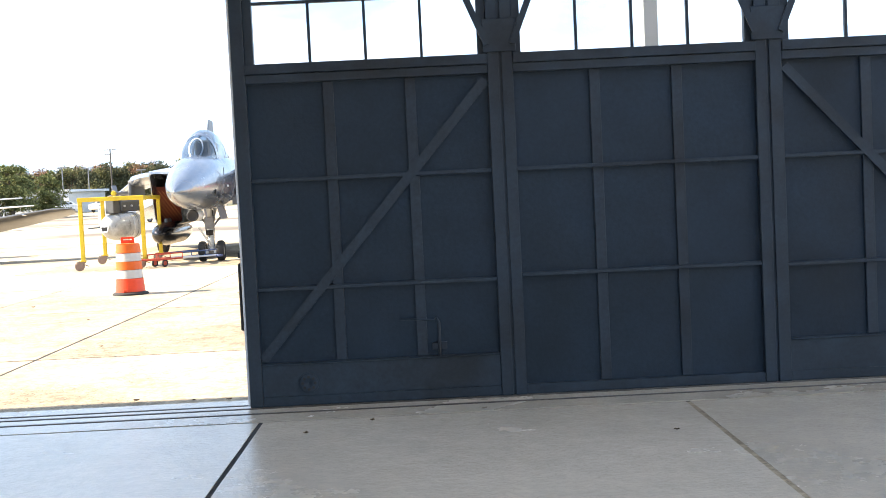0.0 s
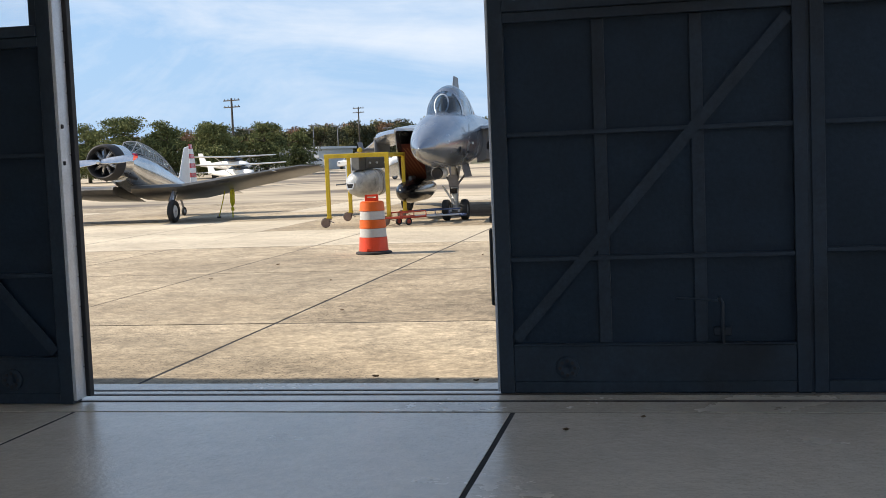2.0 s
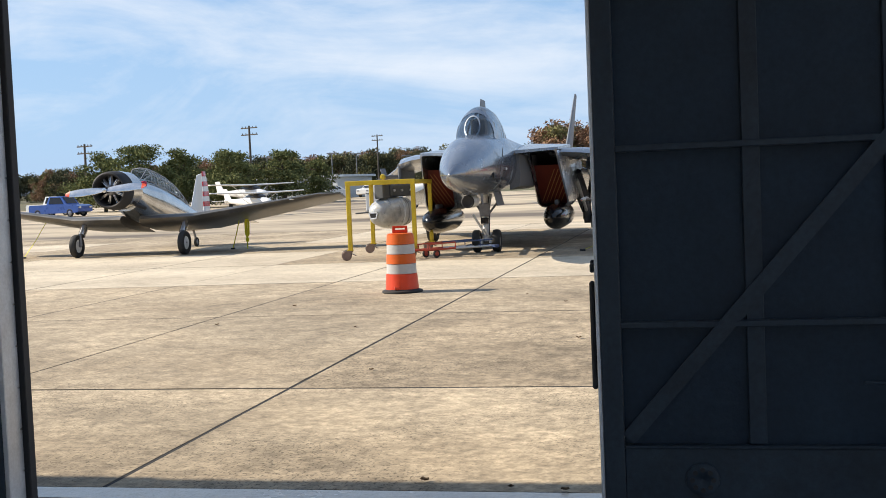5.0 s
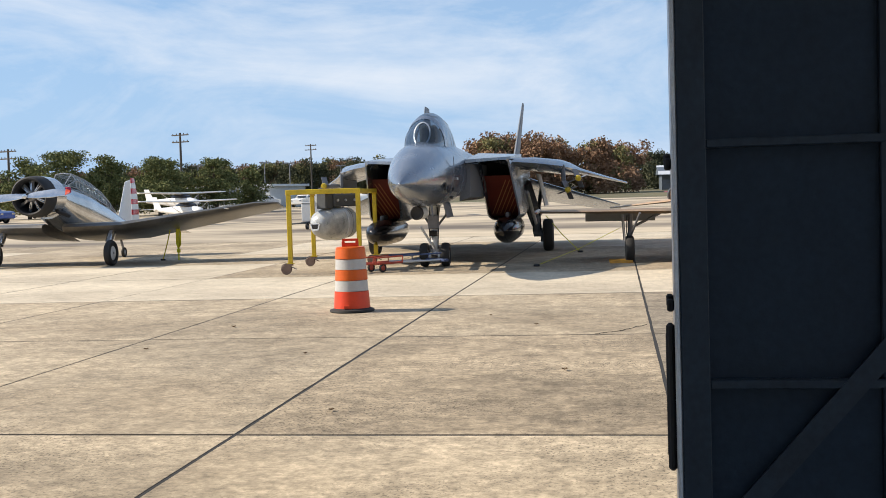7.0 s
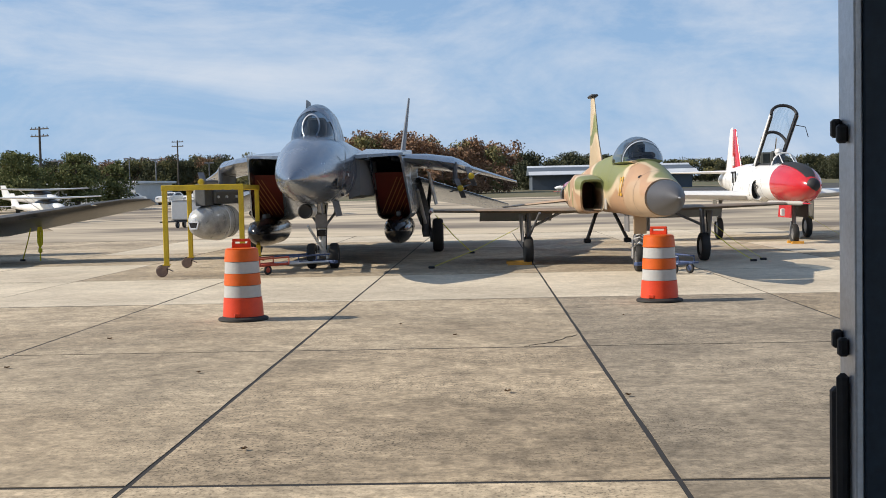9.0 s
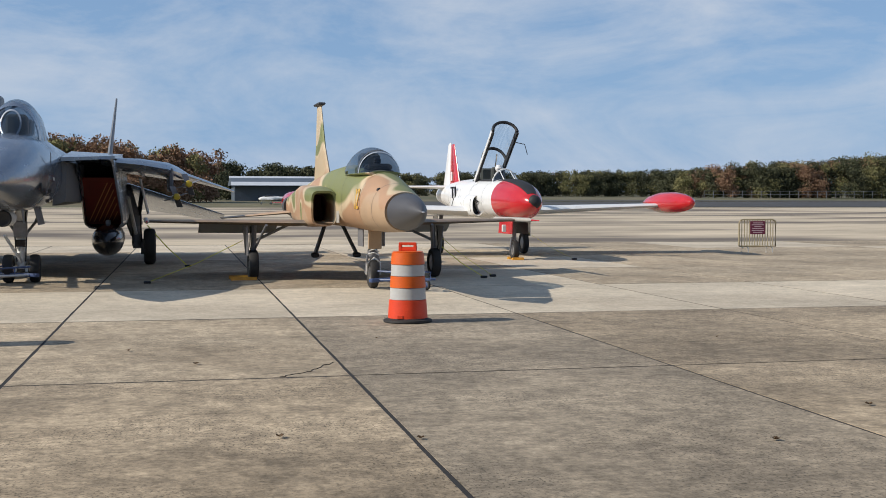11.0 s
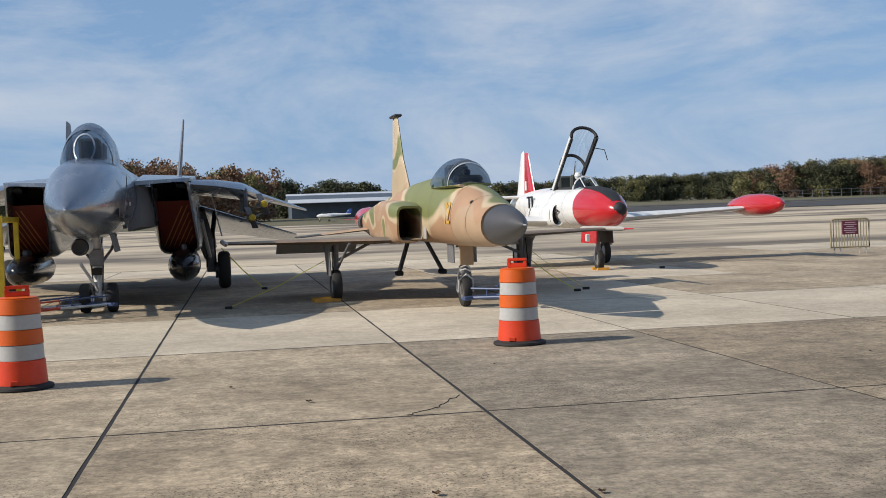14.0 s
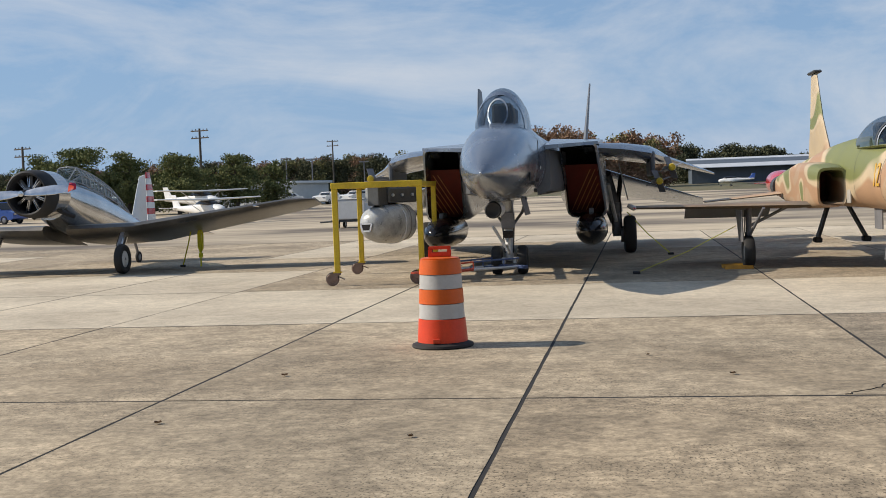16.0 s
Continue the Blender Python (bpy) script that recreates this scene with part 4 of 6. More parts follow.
        for dx, z in ((.28, 2.02), (.0, 1.72)):
            cx = s * (3.12 + dx)
            mi = part("missile", spin_y([(8.9, .0), (8.92, .05), (9.05, .065), (11.6, .065)], 14, None, cx, z), "gear_grey", py, "", True)
            part("nose_cap", spin_y([(8.84, .0), (8.85, .07), (8.95, .085), (9.0, .07)], 14, None, cx, z), "yellow", py, "yellow protective cap", True)
            for k in range(4):
                a = radians(20 + 90 * k)
                part("missile_fin", bar((cx + .06 * math.cos(a), 9.25, z + .06 * math.sin(a)), (cx + .26 * math.cos(a), 9.35, z + .26 * math.sin(a)), .16, .012), "gear_grey", py)

    mirror(side)
    # nose gear
    ng = part("nose_gear", tube([(0, 5.1, 1.5), (0, 5.25, .95), (0, 5.3, .28)], .085, 12), "gear_white", e, "white nose gear strut", True)
    part("oleo", tube([(0, 5.3, .75), (0, 5.3, .28)], .055), "chrome", ng, "", True)
    part("light", moved(spin_y([(-.06, 0), (-.055, .05), (0, .06)], 14), 0, 5.12, 1.02), "chrome", ng, "", True)
    part("light_box", bx(-.13, .13, 5.05, 5.15, .9, 1.22, .015), "gear_grey", ng)
    part("drag_brace", tube([(0, 5.3, .75), (0, 6.4, 1.5)], .045), "gear_white", ng, "", True)
    for s in (-1, 1):
        part("side_brace", tube([(s * .04, 5.22, .9), (s * .26, 5.45, 1.2), (s * .34, 5.6, 1.48)], .028), "gear_grey", ng, "", True)
        part("hydraulic_line", tube([(s * .09, 5.18, 1.4), (s * .11, 5.16, .9), (s * .08, 5.2, .42)], .012), "black", ng)
        part("tow_lug", bx(s * .11 - .03, s * .11 + .03, 5.08, 5.2, .22, .34, .01), "gear_white", ng)
    part("collar", tube([(0, 5.2, 1.0), (0, 5.24, .84)], .115, 14), "gear_white", ng, "", True)
    part("approach_light", bx(-.1, .1, 5.0, 5.08, .72, .86, .01), "black_gloss", ng, "dark glass approach light")
    part("torque_link", tube([(0, 5.22, .78), (-.03, 4.95, .6), (0, 5.2, .42)], .03), "gear_white", ng, "", True)
    part("launch_bar", tube([(-.05, 5.2, .5), (-.28, 4.95, .95)], .03), "gear_white", ng, "", True)
    for s in (-1, 1):
        wheel(e, s * .25, 5.3, .28, .2)
        part("gear_door", loft([[(s * .36, 4.7, 1.15), (s * .38, 5.9, 1.15), (s * .3, 5.9, 1.5), (s * .28, 4.7, 1.5)], [(s * .38, 4.7, 1.15), (s * .40, 5.9, 1.15), (s * .32, 5.9, 1.5), (s * .30, 4.7, 1.5)]]), "gear_grey", e, "open grey nose gear door")
    part("axle", tube([(-.3, 5.3, .28), (.3, 5.3, .28)], .04), "gear_grey", ng)
    # star marking on the side, plain bars
    for s in (1,):
        part("marking", bx(.715, .722, 3.75, 4.05, 2.0, 2.06), "white", fus)
        part("marking", bx(.70, .712, 3.3, 3.34, 2.3, 2.5), "black", fus)
    return e


swing_wing_jet()


def tow_bar(name, m, length, c1, c2, c3, label):
    e = thing(name, m, label, "tow bar")
    for s in (-1, 1):
        part("side_tube", tube([(s * .30, 0, .18), (s * .24, -length * .5, .2)], .026), c1, e, "", True)
        part("upper_tube", tube([(s * .30, 0, .34), (s * .24, -length * .5, .34)], .018), c2, e, "", True)
        part("drawbar_tube", tube([(s * .24, -length * .5, .2), (s * .20, -length * .85, .2), (0, -length, .22)], .026), c3, e, "", True)
        part("guard_tube", tube([(s * .24, -length * .5, .34), (s * .20, -length * .85, .33), (s * .19, -length * .86, .2)], .016), c3, e, "", True)
    n = max(3, int(length * 3))
    for k in range(n):
        f = k / n
        w = .30 - .11 * f
        part("rung", tube([(-w, -length * f, .19), (w, -length * f, .19)], .015), c2 if f < .5 else c3, e)
        if k % 2:
            for s in (-1, 1):
                part("upright", tube([(s * w, -length * f, .19), (s * w, -length * f, .34)], .012), c2 if f < .5 else c3, e)
    part("cradle", bx(-.5, .5, -.05, .05, .14, .21, .015), c2, e)
    part("tow_eye", moved(spin_z([(.0, .05), (.0, .09), (.03, .09), (.03, .05)], 16), 0, -length - .05, .21), c3, e)
    for s in (-1, 1):
        part("wheel_leg", tube([(s * .2, -length * .74, .2), (s * .2, -length * .74, .1)], .02), c3, e)
        wheel(e, s * .2, -length * .74, .1, .05, c3)
    return e


tow_bar("tow_bar", pose(-4.15, 22.75, 0, 0, 0, -38), 2.3, "edge_metal", "tow_blue", "tow_red", "pale, blue and red steel tow bar hitched to a nose gear")
tow_bar("tow_bar", pose(2.72, 19.95, 0, 0, 0, 34), 1.0, "tow_blue", "tow_blue", "tow_blue", "dark blue tow bar hitched to a nose wheel")


# ---- camouflaged light fighter ----
def light_fighter():
    e = thing("light_fighter", pose(2.59, 16.3, 0, 0, 0, 2.2), "sand, brown and green camouflaged light jet fighter", "aircraft")
    rows = [(0, 0, 1.45, .01, .01, .01, 2), (.1, 0, 1.45, .06, .06, .06, 2), (.4, 0, 1.45, .17, .17, .165, 2), (.8, 0, 1.44, .27, .26, .25, 2.05), (1.2, 0, 1.44, .345, .33, .31, 2.1), (2.0, 0, 1.48, .43, .46, .39, 2.15), (2.9, 0, 1.52, .48, .62, .44, 2.2), (4.0, 0, 1.55, .50, .70, .47, 2.3),
            (5.2, 0, 1.58, .52, .76, .48, 2.4), (7.0, 0, 1.6, .54, .70, .5, 2.6), (9.0, 0, 1.6, .54, .55, .48, 2.8), (11.0, 0, 1.58, .48, .42, .4, 2.6), (13.0, 0, 1.55, .36, .3, .3, 2.4)]
    sm = smooth_rows(rows, 5)
    mk = lambda a, b: loft([ring(r[0], r[1], r[2], r[3], r[4], r[5], r[6], 32) for r in sm if a - 1e-6 <= r[0] <= b + 1e-6])
    part("radome", mk(0, 1.12), "radome", e, "dark grey radome", True)
    fus = part("fuselage", mk(1.12, 13.0), "camo", e, "camouflaged fuselage", True)
    for y in (1.9, 2.75, 4.4):
        panel_line(rows, y, fus, .005)
    part("pitot", tube([(0, -.12, 1.45), (0, .05, 1.45)], .012), "edge_metal", e)
    for s in (-1, 1):
        part("gun_port", moved(spin_y([(-.03, 0), (-.02, .045), (.05, .05)], 12), s * .27, 1.95, 1.80), "black", fus, "", True)
    # canopy and windscreen
    st = [(2.85, .27, .02), (3.1, .34, .24), (3.4, .38, .42), (3.9, .40, .50), (4.5, .39, .48), (5.2, .32, .32), (5.9, .2, .1)]
    cr = smooth_rows(st, 5)
    def shell(a, b, dw, name, m, par, lab=""):
        fine = np.array(cr)
        rows2 = [(y, np.interp(y, fine[:, 0], fine[:, 1]), np.interp(y, fine[:, 0], fine[:, 2])) for y in np.linspace(a, b, max(3, int((b - a) / .15)))]
        rings = [ring(r[0], 0, 2.12, r[1] + dw, r[2] + dw, .02, 2.0, 24, 0, math.pi) for r in rows2]
        return part(name, loft(rings, None, False, False, False), m, par, lab, True)
    can = shell(2.85, 5.9, 0, "canopy", "canopy_f14", e, "smoked bubble canopy")
    shell(3.36, 3.42, .012, "canopy_frame", "dark_box", can, "dark windscreen bow")
    shell(3.29, 3.33, .01, "windscreen_rim", "edge_metal", can, "pale windscreen rim")
    part("canopy_rail", loft([ring(r[0], 0, 2.12, r[1] + .015, .03, .05, 2, 24) for r in cr]), "camo", can, "", True)
    ck = part("cockpit", bx(-.26, .26, 3.2, 5.2, 1.9, 2.18, .03), "black", e, "dark cockpit tub")
    part("instrument_hood", bx(-.24, .24, 3.25, 3.6, 2.16, 2.30, .05), "black", ck)
    part("ejection_seat", bx(-.2, .2, 4.15, 4.4, 2.0, 2.52, .05), "seat", ck)
    part("gunsight", bx(-.06, .06, 3.42, 3.55, 2.3, 2.4, .02), "black_gloss", ck)

    def side(s):
        def rr(y, xi, xo, zb, zt, p=4.5):
            return ring(y, s * (xi + xo) / 2, (zb + zt) / 2, (xo - xi) / 2, (zt - zb) / 2, None, p, 24)
        nac = part("intake", loft([rr(6.9, .45, .84, 1.2, 1.76), rr(5.9, .55, .92, 1.2, 1.76), rr(5.02, .53, .95, 1.18, 1.78), rr(5.0, .50, .99, 1.15, 1.82), rr(5.5, .42, 1.04, 1.12, 1.88), rr(7, .3, .93, 1.08, 1.95), rr(9, .2, .72, 1.08, 1.98), rr(11.5, .1, .55, 1.15, 1.85), rr(13.3, .06, .46, 1.25, 1.75, 2.5)], None, False, True), "camo", e, "camouflaged side intake", True)
        part("duct_throat", loft([rr(6.7, .44, .86, 1.18, 1.78), rr(6.74, .44, .86, 1.18, 1.78)]), "intake_red", nac, "dark red intake plug")
        part("splitter", bx(*sorted((s * .475, s * .50)), 4.75, 5.6, 1.2, 1.8, .006), "f5_under", nac)
        part("exhaust_cover", spin_y([(13.0, .24), (13.3, .25), (13.7, .2), (13.71, 0)], 20, None, s * .3, 1.5), "dark_box", e, "dark metal exhaust nozzle", True)
        w = part("wing", wing([((s * .6, 4.7, 1.20), (s * .6, 9.4, 1.16), .06), ((s * 1.1, 5.9, 1.18), (s * 1.1, 9.3, 1.14), .14), ((s * 4.0, 7.6, 1.20), (s * 4.0, 9.0, 1.19), .07)]), "wing_brown", e, "thin dark brown low wing", True)
        part("flap", loft([[(s * 1.15, 9.15, 1.13), (s * 2.9, 9.05, 1.15), (s * 2.9, 9.5, .90), (s * 1.15, 9.65, .88)], [(s * 1.15, 9.18, 1.16), (s * 2.9, 9.08, 1.18), (s * 2.9, 9.52, .92), (s * 1.15, 9.67, .90)]]), "f5_under", e, "lowered flap")
        rail = part("wingtip_rail", spin_y([(6.5, 0), (6.55, .02), (6.8, .05), (9.2, .05), (9.4, .02)], 12, None, s * 4.05, 1.21), "f5_under", e, "slim wingtip launch rail", True)
        part("rail_tip", spin_y([(6.1, 0), (6.12, .01), (6.5, .02), (6.7, .03)], 12, None, s * 4.05, 1.21), "red", rail, "red protective tip", True)
        part("tailplane", wing([((s * .6, 11.3, 1.34), (s * .6, 13.0, 1.36), .08), ((s * 2.15, 12.7, 1.18), (s * 2.15, 13.4, 1.2), .03)]), "camo", e, "", True)
        leg = part("main_gear", tube([(s * 1.9, 6.9, 1.15), (s * 1.93, 6.85, .3)], .055), "gear_grey", e, "", True)
        part("side_brace", tube([(s * 1.2, 7.0, 1.12), (s * 1.88, 6.9, .8)], .03), "gear_grey", leg, "", True)
        part("drag_strut", tube([(s * 1.72, 6.2, 1.14), (s * 1.9, 6.83, .62)], .026), "gear_grey", leg, "", True)
        part("brake_line", tube([(s * 1.98, 6.82, 1.1), (s * 2.0, 6.78, .7), (s * 1.95, 6.8, .4)], .012), "black", leg)
        part("scissor", tube([(s * 1.93, 7.0, .75), (s * 1.93, 7.15, .55), (s * 1.93, 6.98, .38)], .02), "chrome", leg, "", True)
        part("gear_door", loft([[(s * 2.02, 6.7, .5), (s * 2.04, 7.2, .5), (s * 2.08, 7.3, 1.1), (s * 2.06, 6.6, 1.1)], [(s * 2.04, 6.7, .5), (s * 2.06, 7.2, .5), (s * 2.10, 7.3, 1.1), (s * 2.08, 6.6, 1.1)]]), "gear_grey", e, "", False)
        wheel(e, s * 1.93, 6.85, .31, .2)
        # opened belly doors hanging below
        part("speed_brake", loft([[(-.12 + s * .17, 7.5, 1.1), (-.12 + s * .22, 7.5, 1.1), (-.12 + s * .48, 7.2, .48), (-.12 + s * .43, 7.2, .48)], [(-.12 + s * .17, 7.75, 1.1), (-.12 + s * .22, 7.75, 1.1), (-.12 + s * .48, 7.45, .48), (-.12 + s * .43, 7.45, .48)]]), "dark_box", e, "dark lowered speed brake")
        part("brake_foot", bx(-.12 + s * .45 - .07, -.12 + s * .45 + .07, 7.2, 7.45, .42, .52, .02), "black", e)

    mirror(side)
    fin = part("fin", wing([((0, 8.7, 2.05), (0, 11.3, 1.9), .14), ((0, 9.55, 2.9), (0, 10.95, 2.9), .1), ((0, 10.1, 3.88), (0, 10.75, 3.88), .06)], (1, 0, 0)), "camo_fin", e, "camouflaged tail fin", True)
    part("fin_cap", bx(-.10, .10, 10.0, 10.7, 3.885, 3.95, .03), "dark_box", fin, "dark fin tip fairing")
    ng = part("nose_gear", tube([(0, 4.0, 1.1), (0, 3.9, .28)], .05), "chrome", e, "", True)
    part("gear_door", bx(-.13, .12, 3.66, 3.70, .74, 1.10, .01), "f5_sand", e, "sand-coloured nose gear door")
    part("fork", bar((-.14, 3.9, .28), (-.1, 3.9, .62), .03, .06, bar((.14, 3.9, .28), (.1, 3.9, .62), .03, .06)), "gear_grey", ng)
    part("steering_collar", spin_z([(.56, .08), (.6, .1), (.7, .1), (.74, .07)], 14), "gear_grey", ng).location = (0, 3.92, 0)
    part("drag_strut", tube([(0, 3.9, .7), (.15, 4.8, 1.1)], .03), "gear_grey", ng, "", True)
    part("hoop", tube([(-.13, 3.86, .26), (-.12, 3.8, .48), (0, 3.78, .58), (.12, 3.8, .48), (.13, 3.86, .26)], .018), "gear_white", ng, "white fork hoop", True)
    for x, y in ((-.2, 3.8), (.2, 3.8), (.28, 4.3)):
        part("door_flap", bx(x - .012, x + .012, y, y + .5, .78, 1.12, .004), "gear_grey", e)
    for z in (.64, .7, .76):
        part("hose", tube([(-.1, 3.82, z), (0, 3.78, z + .03), (.1, 3.82, z - .02)], .014), "gear_white", ng, "", True)
    wheel(e, 0, 3.9, .27, .16)
    # side number
    for s in (-1,):
        for k, txt in enumerate(("12",)):
            cu = bpy.data.curves.new("number", "FONT")
            cu.body, cu.size, cu.extrude, cu.align_x, cu.align_y = txt, .52, .004, "CENTER", "CENTER"
            tmp = bpy.data.objects.new("number_tmp", cu)
            me = bpy.data.meshes.new_from_object(tmp)
            bpy.data.objects.remove(tmp)
            for v in me.vertices:
                x, z, d = v.co.x, v.co.y, v.co.z
                # wrap on the flank: x runs along the body, z up
                yy, zz = 2.98 - x * .8, 1.64 + z
                fa = np.array(sm)
                cw, cz, cu2, cd2, cp = (float(np.interp(yy, fa[:, 0], fa[:, q])) for q in (3, 2, 4, 5, 6))
                hh = cu2 if zz > cz else cd2
                w = cw * max(0.0, 1 - abs((zz - cz) / hh) ** cp) ** (1 / cp)
                v.co = (-(w + .014 + d), yy, zz)
            me.materials.append(M["number_gold"])
            ob = new("side_number", me)
            ob.parent = e
            tagged(ob, "orange-yellow painted number")
    return e


light_fighter()
chock(.19, 23.15, 3)


# ---- red and white jet trainer ----
def jet_trainer():
    e = thing("jet_trainer", pose(8.05, 28.3, 0, 0, 0, 0.5), "white jet trainer with red nose, red tip tanks and raised canopy", "aircraft")
    rows = [(0, 0, 1.56, .02, .02, .02, 2), (.05, 0, 1.56, .13, .13, .13, 2), (.28, 0, 1.57, .29, .29, .29, 2), (.8, 0, 1.60, .46, .47, .46, 2), (1.5, 0, 1.63, .57, .57, .54, 2.05), (2.1, 0, 1.65, .62, .60, .55, 2.1), (3.2, 0, 1.66, .66, .60, .56, 2.15), (5, 0, 1.67, .68, .62, .56, 2.2), (6.5, 0, 1.7, .66, .62, .52, 2.1), (8.2, 0, 1.78, .52, .5, .44, 2), (9.8, 0, 1.82, .38, .36, .34, 2), (10.6, 0, 1.84, .28, .28, .28, 2)]
    sm = smooth_rows(rows, 6)
    mk = lambda a, b: loft([ring(r[0], r[1], r[2], r[3], r[4], r[5], r[6], 32) for r in sm if a - 1e-6 <= r[0] <= b + 1e-6])
    part("nose", mk(0, 2.1), "red", e, "glossy red nose", True)
    fus = part("fuselage", mk(2.1, 10.6), "white", e, "white painted fuselage", True)
    for y in (3.0, 4.4, 6.9, 8.4):
        panel_line(rows, y, fus, .005)
    # black anti-glare panel
    pan = [[(x * r[3] * .45, r[0], r[2] + r[4] * (1 - abs(x * .45) ** r[6]) ** (1 / r[6]) + .006) for x in np.linspace(-1, 1, 9)] for r in sm if .2 <= r[0] <= 2.7]
    part("glare_panel", loft(pan, None, False, False, False), "black", e, "black anti-glare panel", True)
    part("landing_light", moved(spin_y([(-.02, 0), (-.005, .1), (.06, .17), (.2, .2)], 20), .03, 0, 1.6), "black", e, "dark glass nose light", True)
    # raised canopy hinged at the rear
    can = part("canopy_frame", bx(-.36, .36, 4.75, 4.87, 2.2, 2.3, .02), "black", e, "black raised canopy frame")
    hinge, d, upv = Vector((0, 4.75, 2.25)), Vector((0, -1.92, 1.37)), Vector((0, .59, .81))
    for s in (-1, 1):
        pts = [hinge + Vector((s * .36, 0, 0)) + d * f for f in (0, .5, 1)]
        part("side_rail", bar(pts[0], pts[2], .06, .15), "black", can, "black canopy side rail")
        part("rail_edge", bar(pts[0] + Vector((s * .04, 0, 0)), pts[2] + Vector((s * .04, 0, 0)), .025, .10), "white", can, "white outer canopy edge")
    def arch(f, h, w=.36, n=14):
        c = hinge + d * f
        return [tuple(c + Vector((w * math.cos(a), 0, 0)) + upv * (h * math.sin(a))) for a in (math.pi * i / (n - 1) for i in range(n))]
    for f, h in ((1.0, .34), (.42, .46)):
        part("bow", tube(arch(f, h), .045, 8), "black", can, "black canopy bow", True)
    part("glass", loft([arch(f, h) for f, h in ((1, .34), (.8, .45), (.6, .48), (.42, .46), (.2, .4), (0, .3))], None, False, False, False), "canopy_clear", can, "clear canopy glass", True)
    part("prop", tube([hinge + d * .55, (0, 4.1, 2.2)], .018), "chrome", can)
    part("lanyard", tube([hinge + d * .8 + Vector((.36, 0, 0)), hinge + d * .75 + Vector((.7, -.1, .0)), hinge + d * .72 + Vector((.8, -.1, -.25))], .012), "black", can)
    # windscreen
    ws = part("windscreen", loft([ring(y, 0, 2.12, w, h, .02, 2, 20, 0, math.pi) for y, w, h in ((2.25, .22, .05), (2.55, .33, .30), (2.85, .37, .42))], None, False, False, False), "canopy_clear", e, "windscreen glass", True)
    part("windscreen_bow", tube(ring(2.85, 0, 2.12, .37, .42, .02, 2, 16, 0, math.pi), .022), "white", ws, "white windscreen frame", True)
    for x in (-.15, .15):
        part("windscreen_post", tube([(x * 1.1, 2.3, 2.2), (x, 2.85, 2.50)], .016), "white", ws)
    ck = part("cockpit", bx(-.32, .32, 2.9, 5.4, 1.95, 2.27, .03), "black", e, "dark open cockpit")
    for y in (3.5, 4.7):
        part("seat", bx(-.2, .2, y, y + .2, 2.1, 2.62, .05), "seat", ck)
        if y > 4:
            continue
        hr = part("headrest", spin_z([(-.12, .02), (-.1, .1), (0, .14), (.1, .1), (.13, 0.01)], 16), "white", ck, "white rounded headrest", True)
        hr.location, hr.scale = (0, y - .02, 2.58), (.85, .85, .85)

    def side(s):
        nac = part("intake", loft([ring(y, s * cx, 1.5, w, h, None, 2.3, 20) for y, cx, w, h in ((4.1, .66, .13, .26), (3.52, .64, .14, .27), (3.5, .62, .17, .30), (4.2, .60, .21, .34), (6, .52, .22, .36), (7.2, .42, .18, .3))], None, False, True), "white", e, "white cheek intake", True)
        # black plate inside the cheek intake, in place of its dark interior
        part("duct_throat", loft([ring(y, s * .65, 1.5, .15, .28, None, 2.3, 20) for y in (3.75, 3.79)]), "black", nac)
        part("wing", wing([((s * .5, 4.1, 1.32), (s * .5, 6.9, 1.30), .32), ((s * 5.55, 4.75, 1.50), (s * 5.55, 6.1, 1.50), .13)]), "white", e, "straight white wing", True)
        tk = part("tip_tank", spin_y([(2.9, 0), (2.93, .08), (3.1, .18), (3.6, .28), (4.2, .33), (5.2, .32), (6.0, .22), (6.6, .05), (6.65, 0)], 24, None, s * 5.85, 1.58), "red", e, "glossy red tip tank", True)
        part("tank_fin", wing([((s * 5.95, 5.7, 1.58), (s * 5.95, 6.4, 1.58), .03), ((s * 6.35, 6.1, 1.58), (s * 6.35, 6.5, 1.58), .02)]), "red", tk)
        part("tailplane", wing([((s * .2, 9.0, 2.1), (s * .2, 10.3, 2.1), .12), ((s * 2.4, 9.5, 2.12), (s * 2.4, 10.2, 2.12), .05)]), "white", e, "white tailplane", True)
        leg = part("main_gear", tube([(s * 1.3, 5.3, 1.3), (s * 1.35, 5.4, .35)], .06), "gear_grey", e, "", True)
        part("gear_door", bx(*sorted((s * 1.46, s * 1.48)), 5.1, 5.7, .55, 1.2, .01), "white", leg)
        wheel(e, s * 1.35, 5.4, .34, .18)

    mirror(side)
    fin = part("fin", wing([((0, 8.2, 2.1), (0, 9.7, 2.1), .14), ((0, 9.0, 3.55), (0, 9.5, 3.55), .06)], (1, 0, 0)), "red", e, "red tail fin", True)
    part("rudder", wing([((0, 9.66, 2.1), (0, 10.7, 2.0), .10), ((0, 9.48, 3.62), (0, 9.9, 3.55), .05)], (1, 0, 0)), "white", fin, "white rudder", True)
    for k in range(2):
        part("fin_marking", bx(-.088, -.078, 9.0 + .32 * k, 9.2 + .32 * k, 2.32, 2.62), "white", fin)
    # flank marking: dark bars and a chevron
    mk2 = part("flank_marking", bar((-.69, 6.0, 1.42), (-.69, 6.28, 1.7), .01, .05, bar((-.69, 6.28, 1.7), (-.69, 6.56, 1.42), .01, .05)), "black", e, "dark painted flank lettering")
    for yy in (6.05, 6.42):
        part("bar", bx(-.70, -.66, yy, yy + .06, 1.72, 2.08), "black", mk2)
        part("bar", bx(-.70, -.66, yy, yy + .24, 2.02, 2.08), "black", mk2)
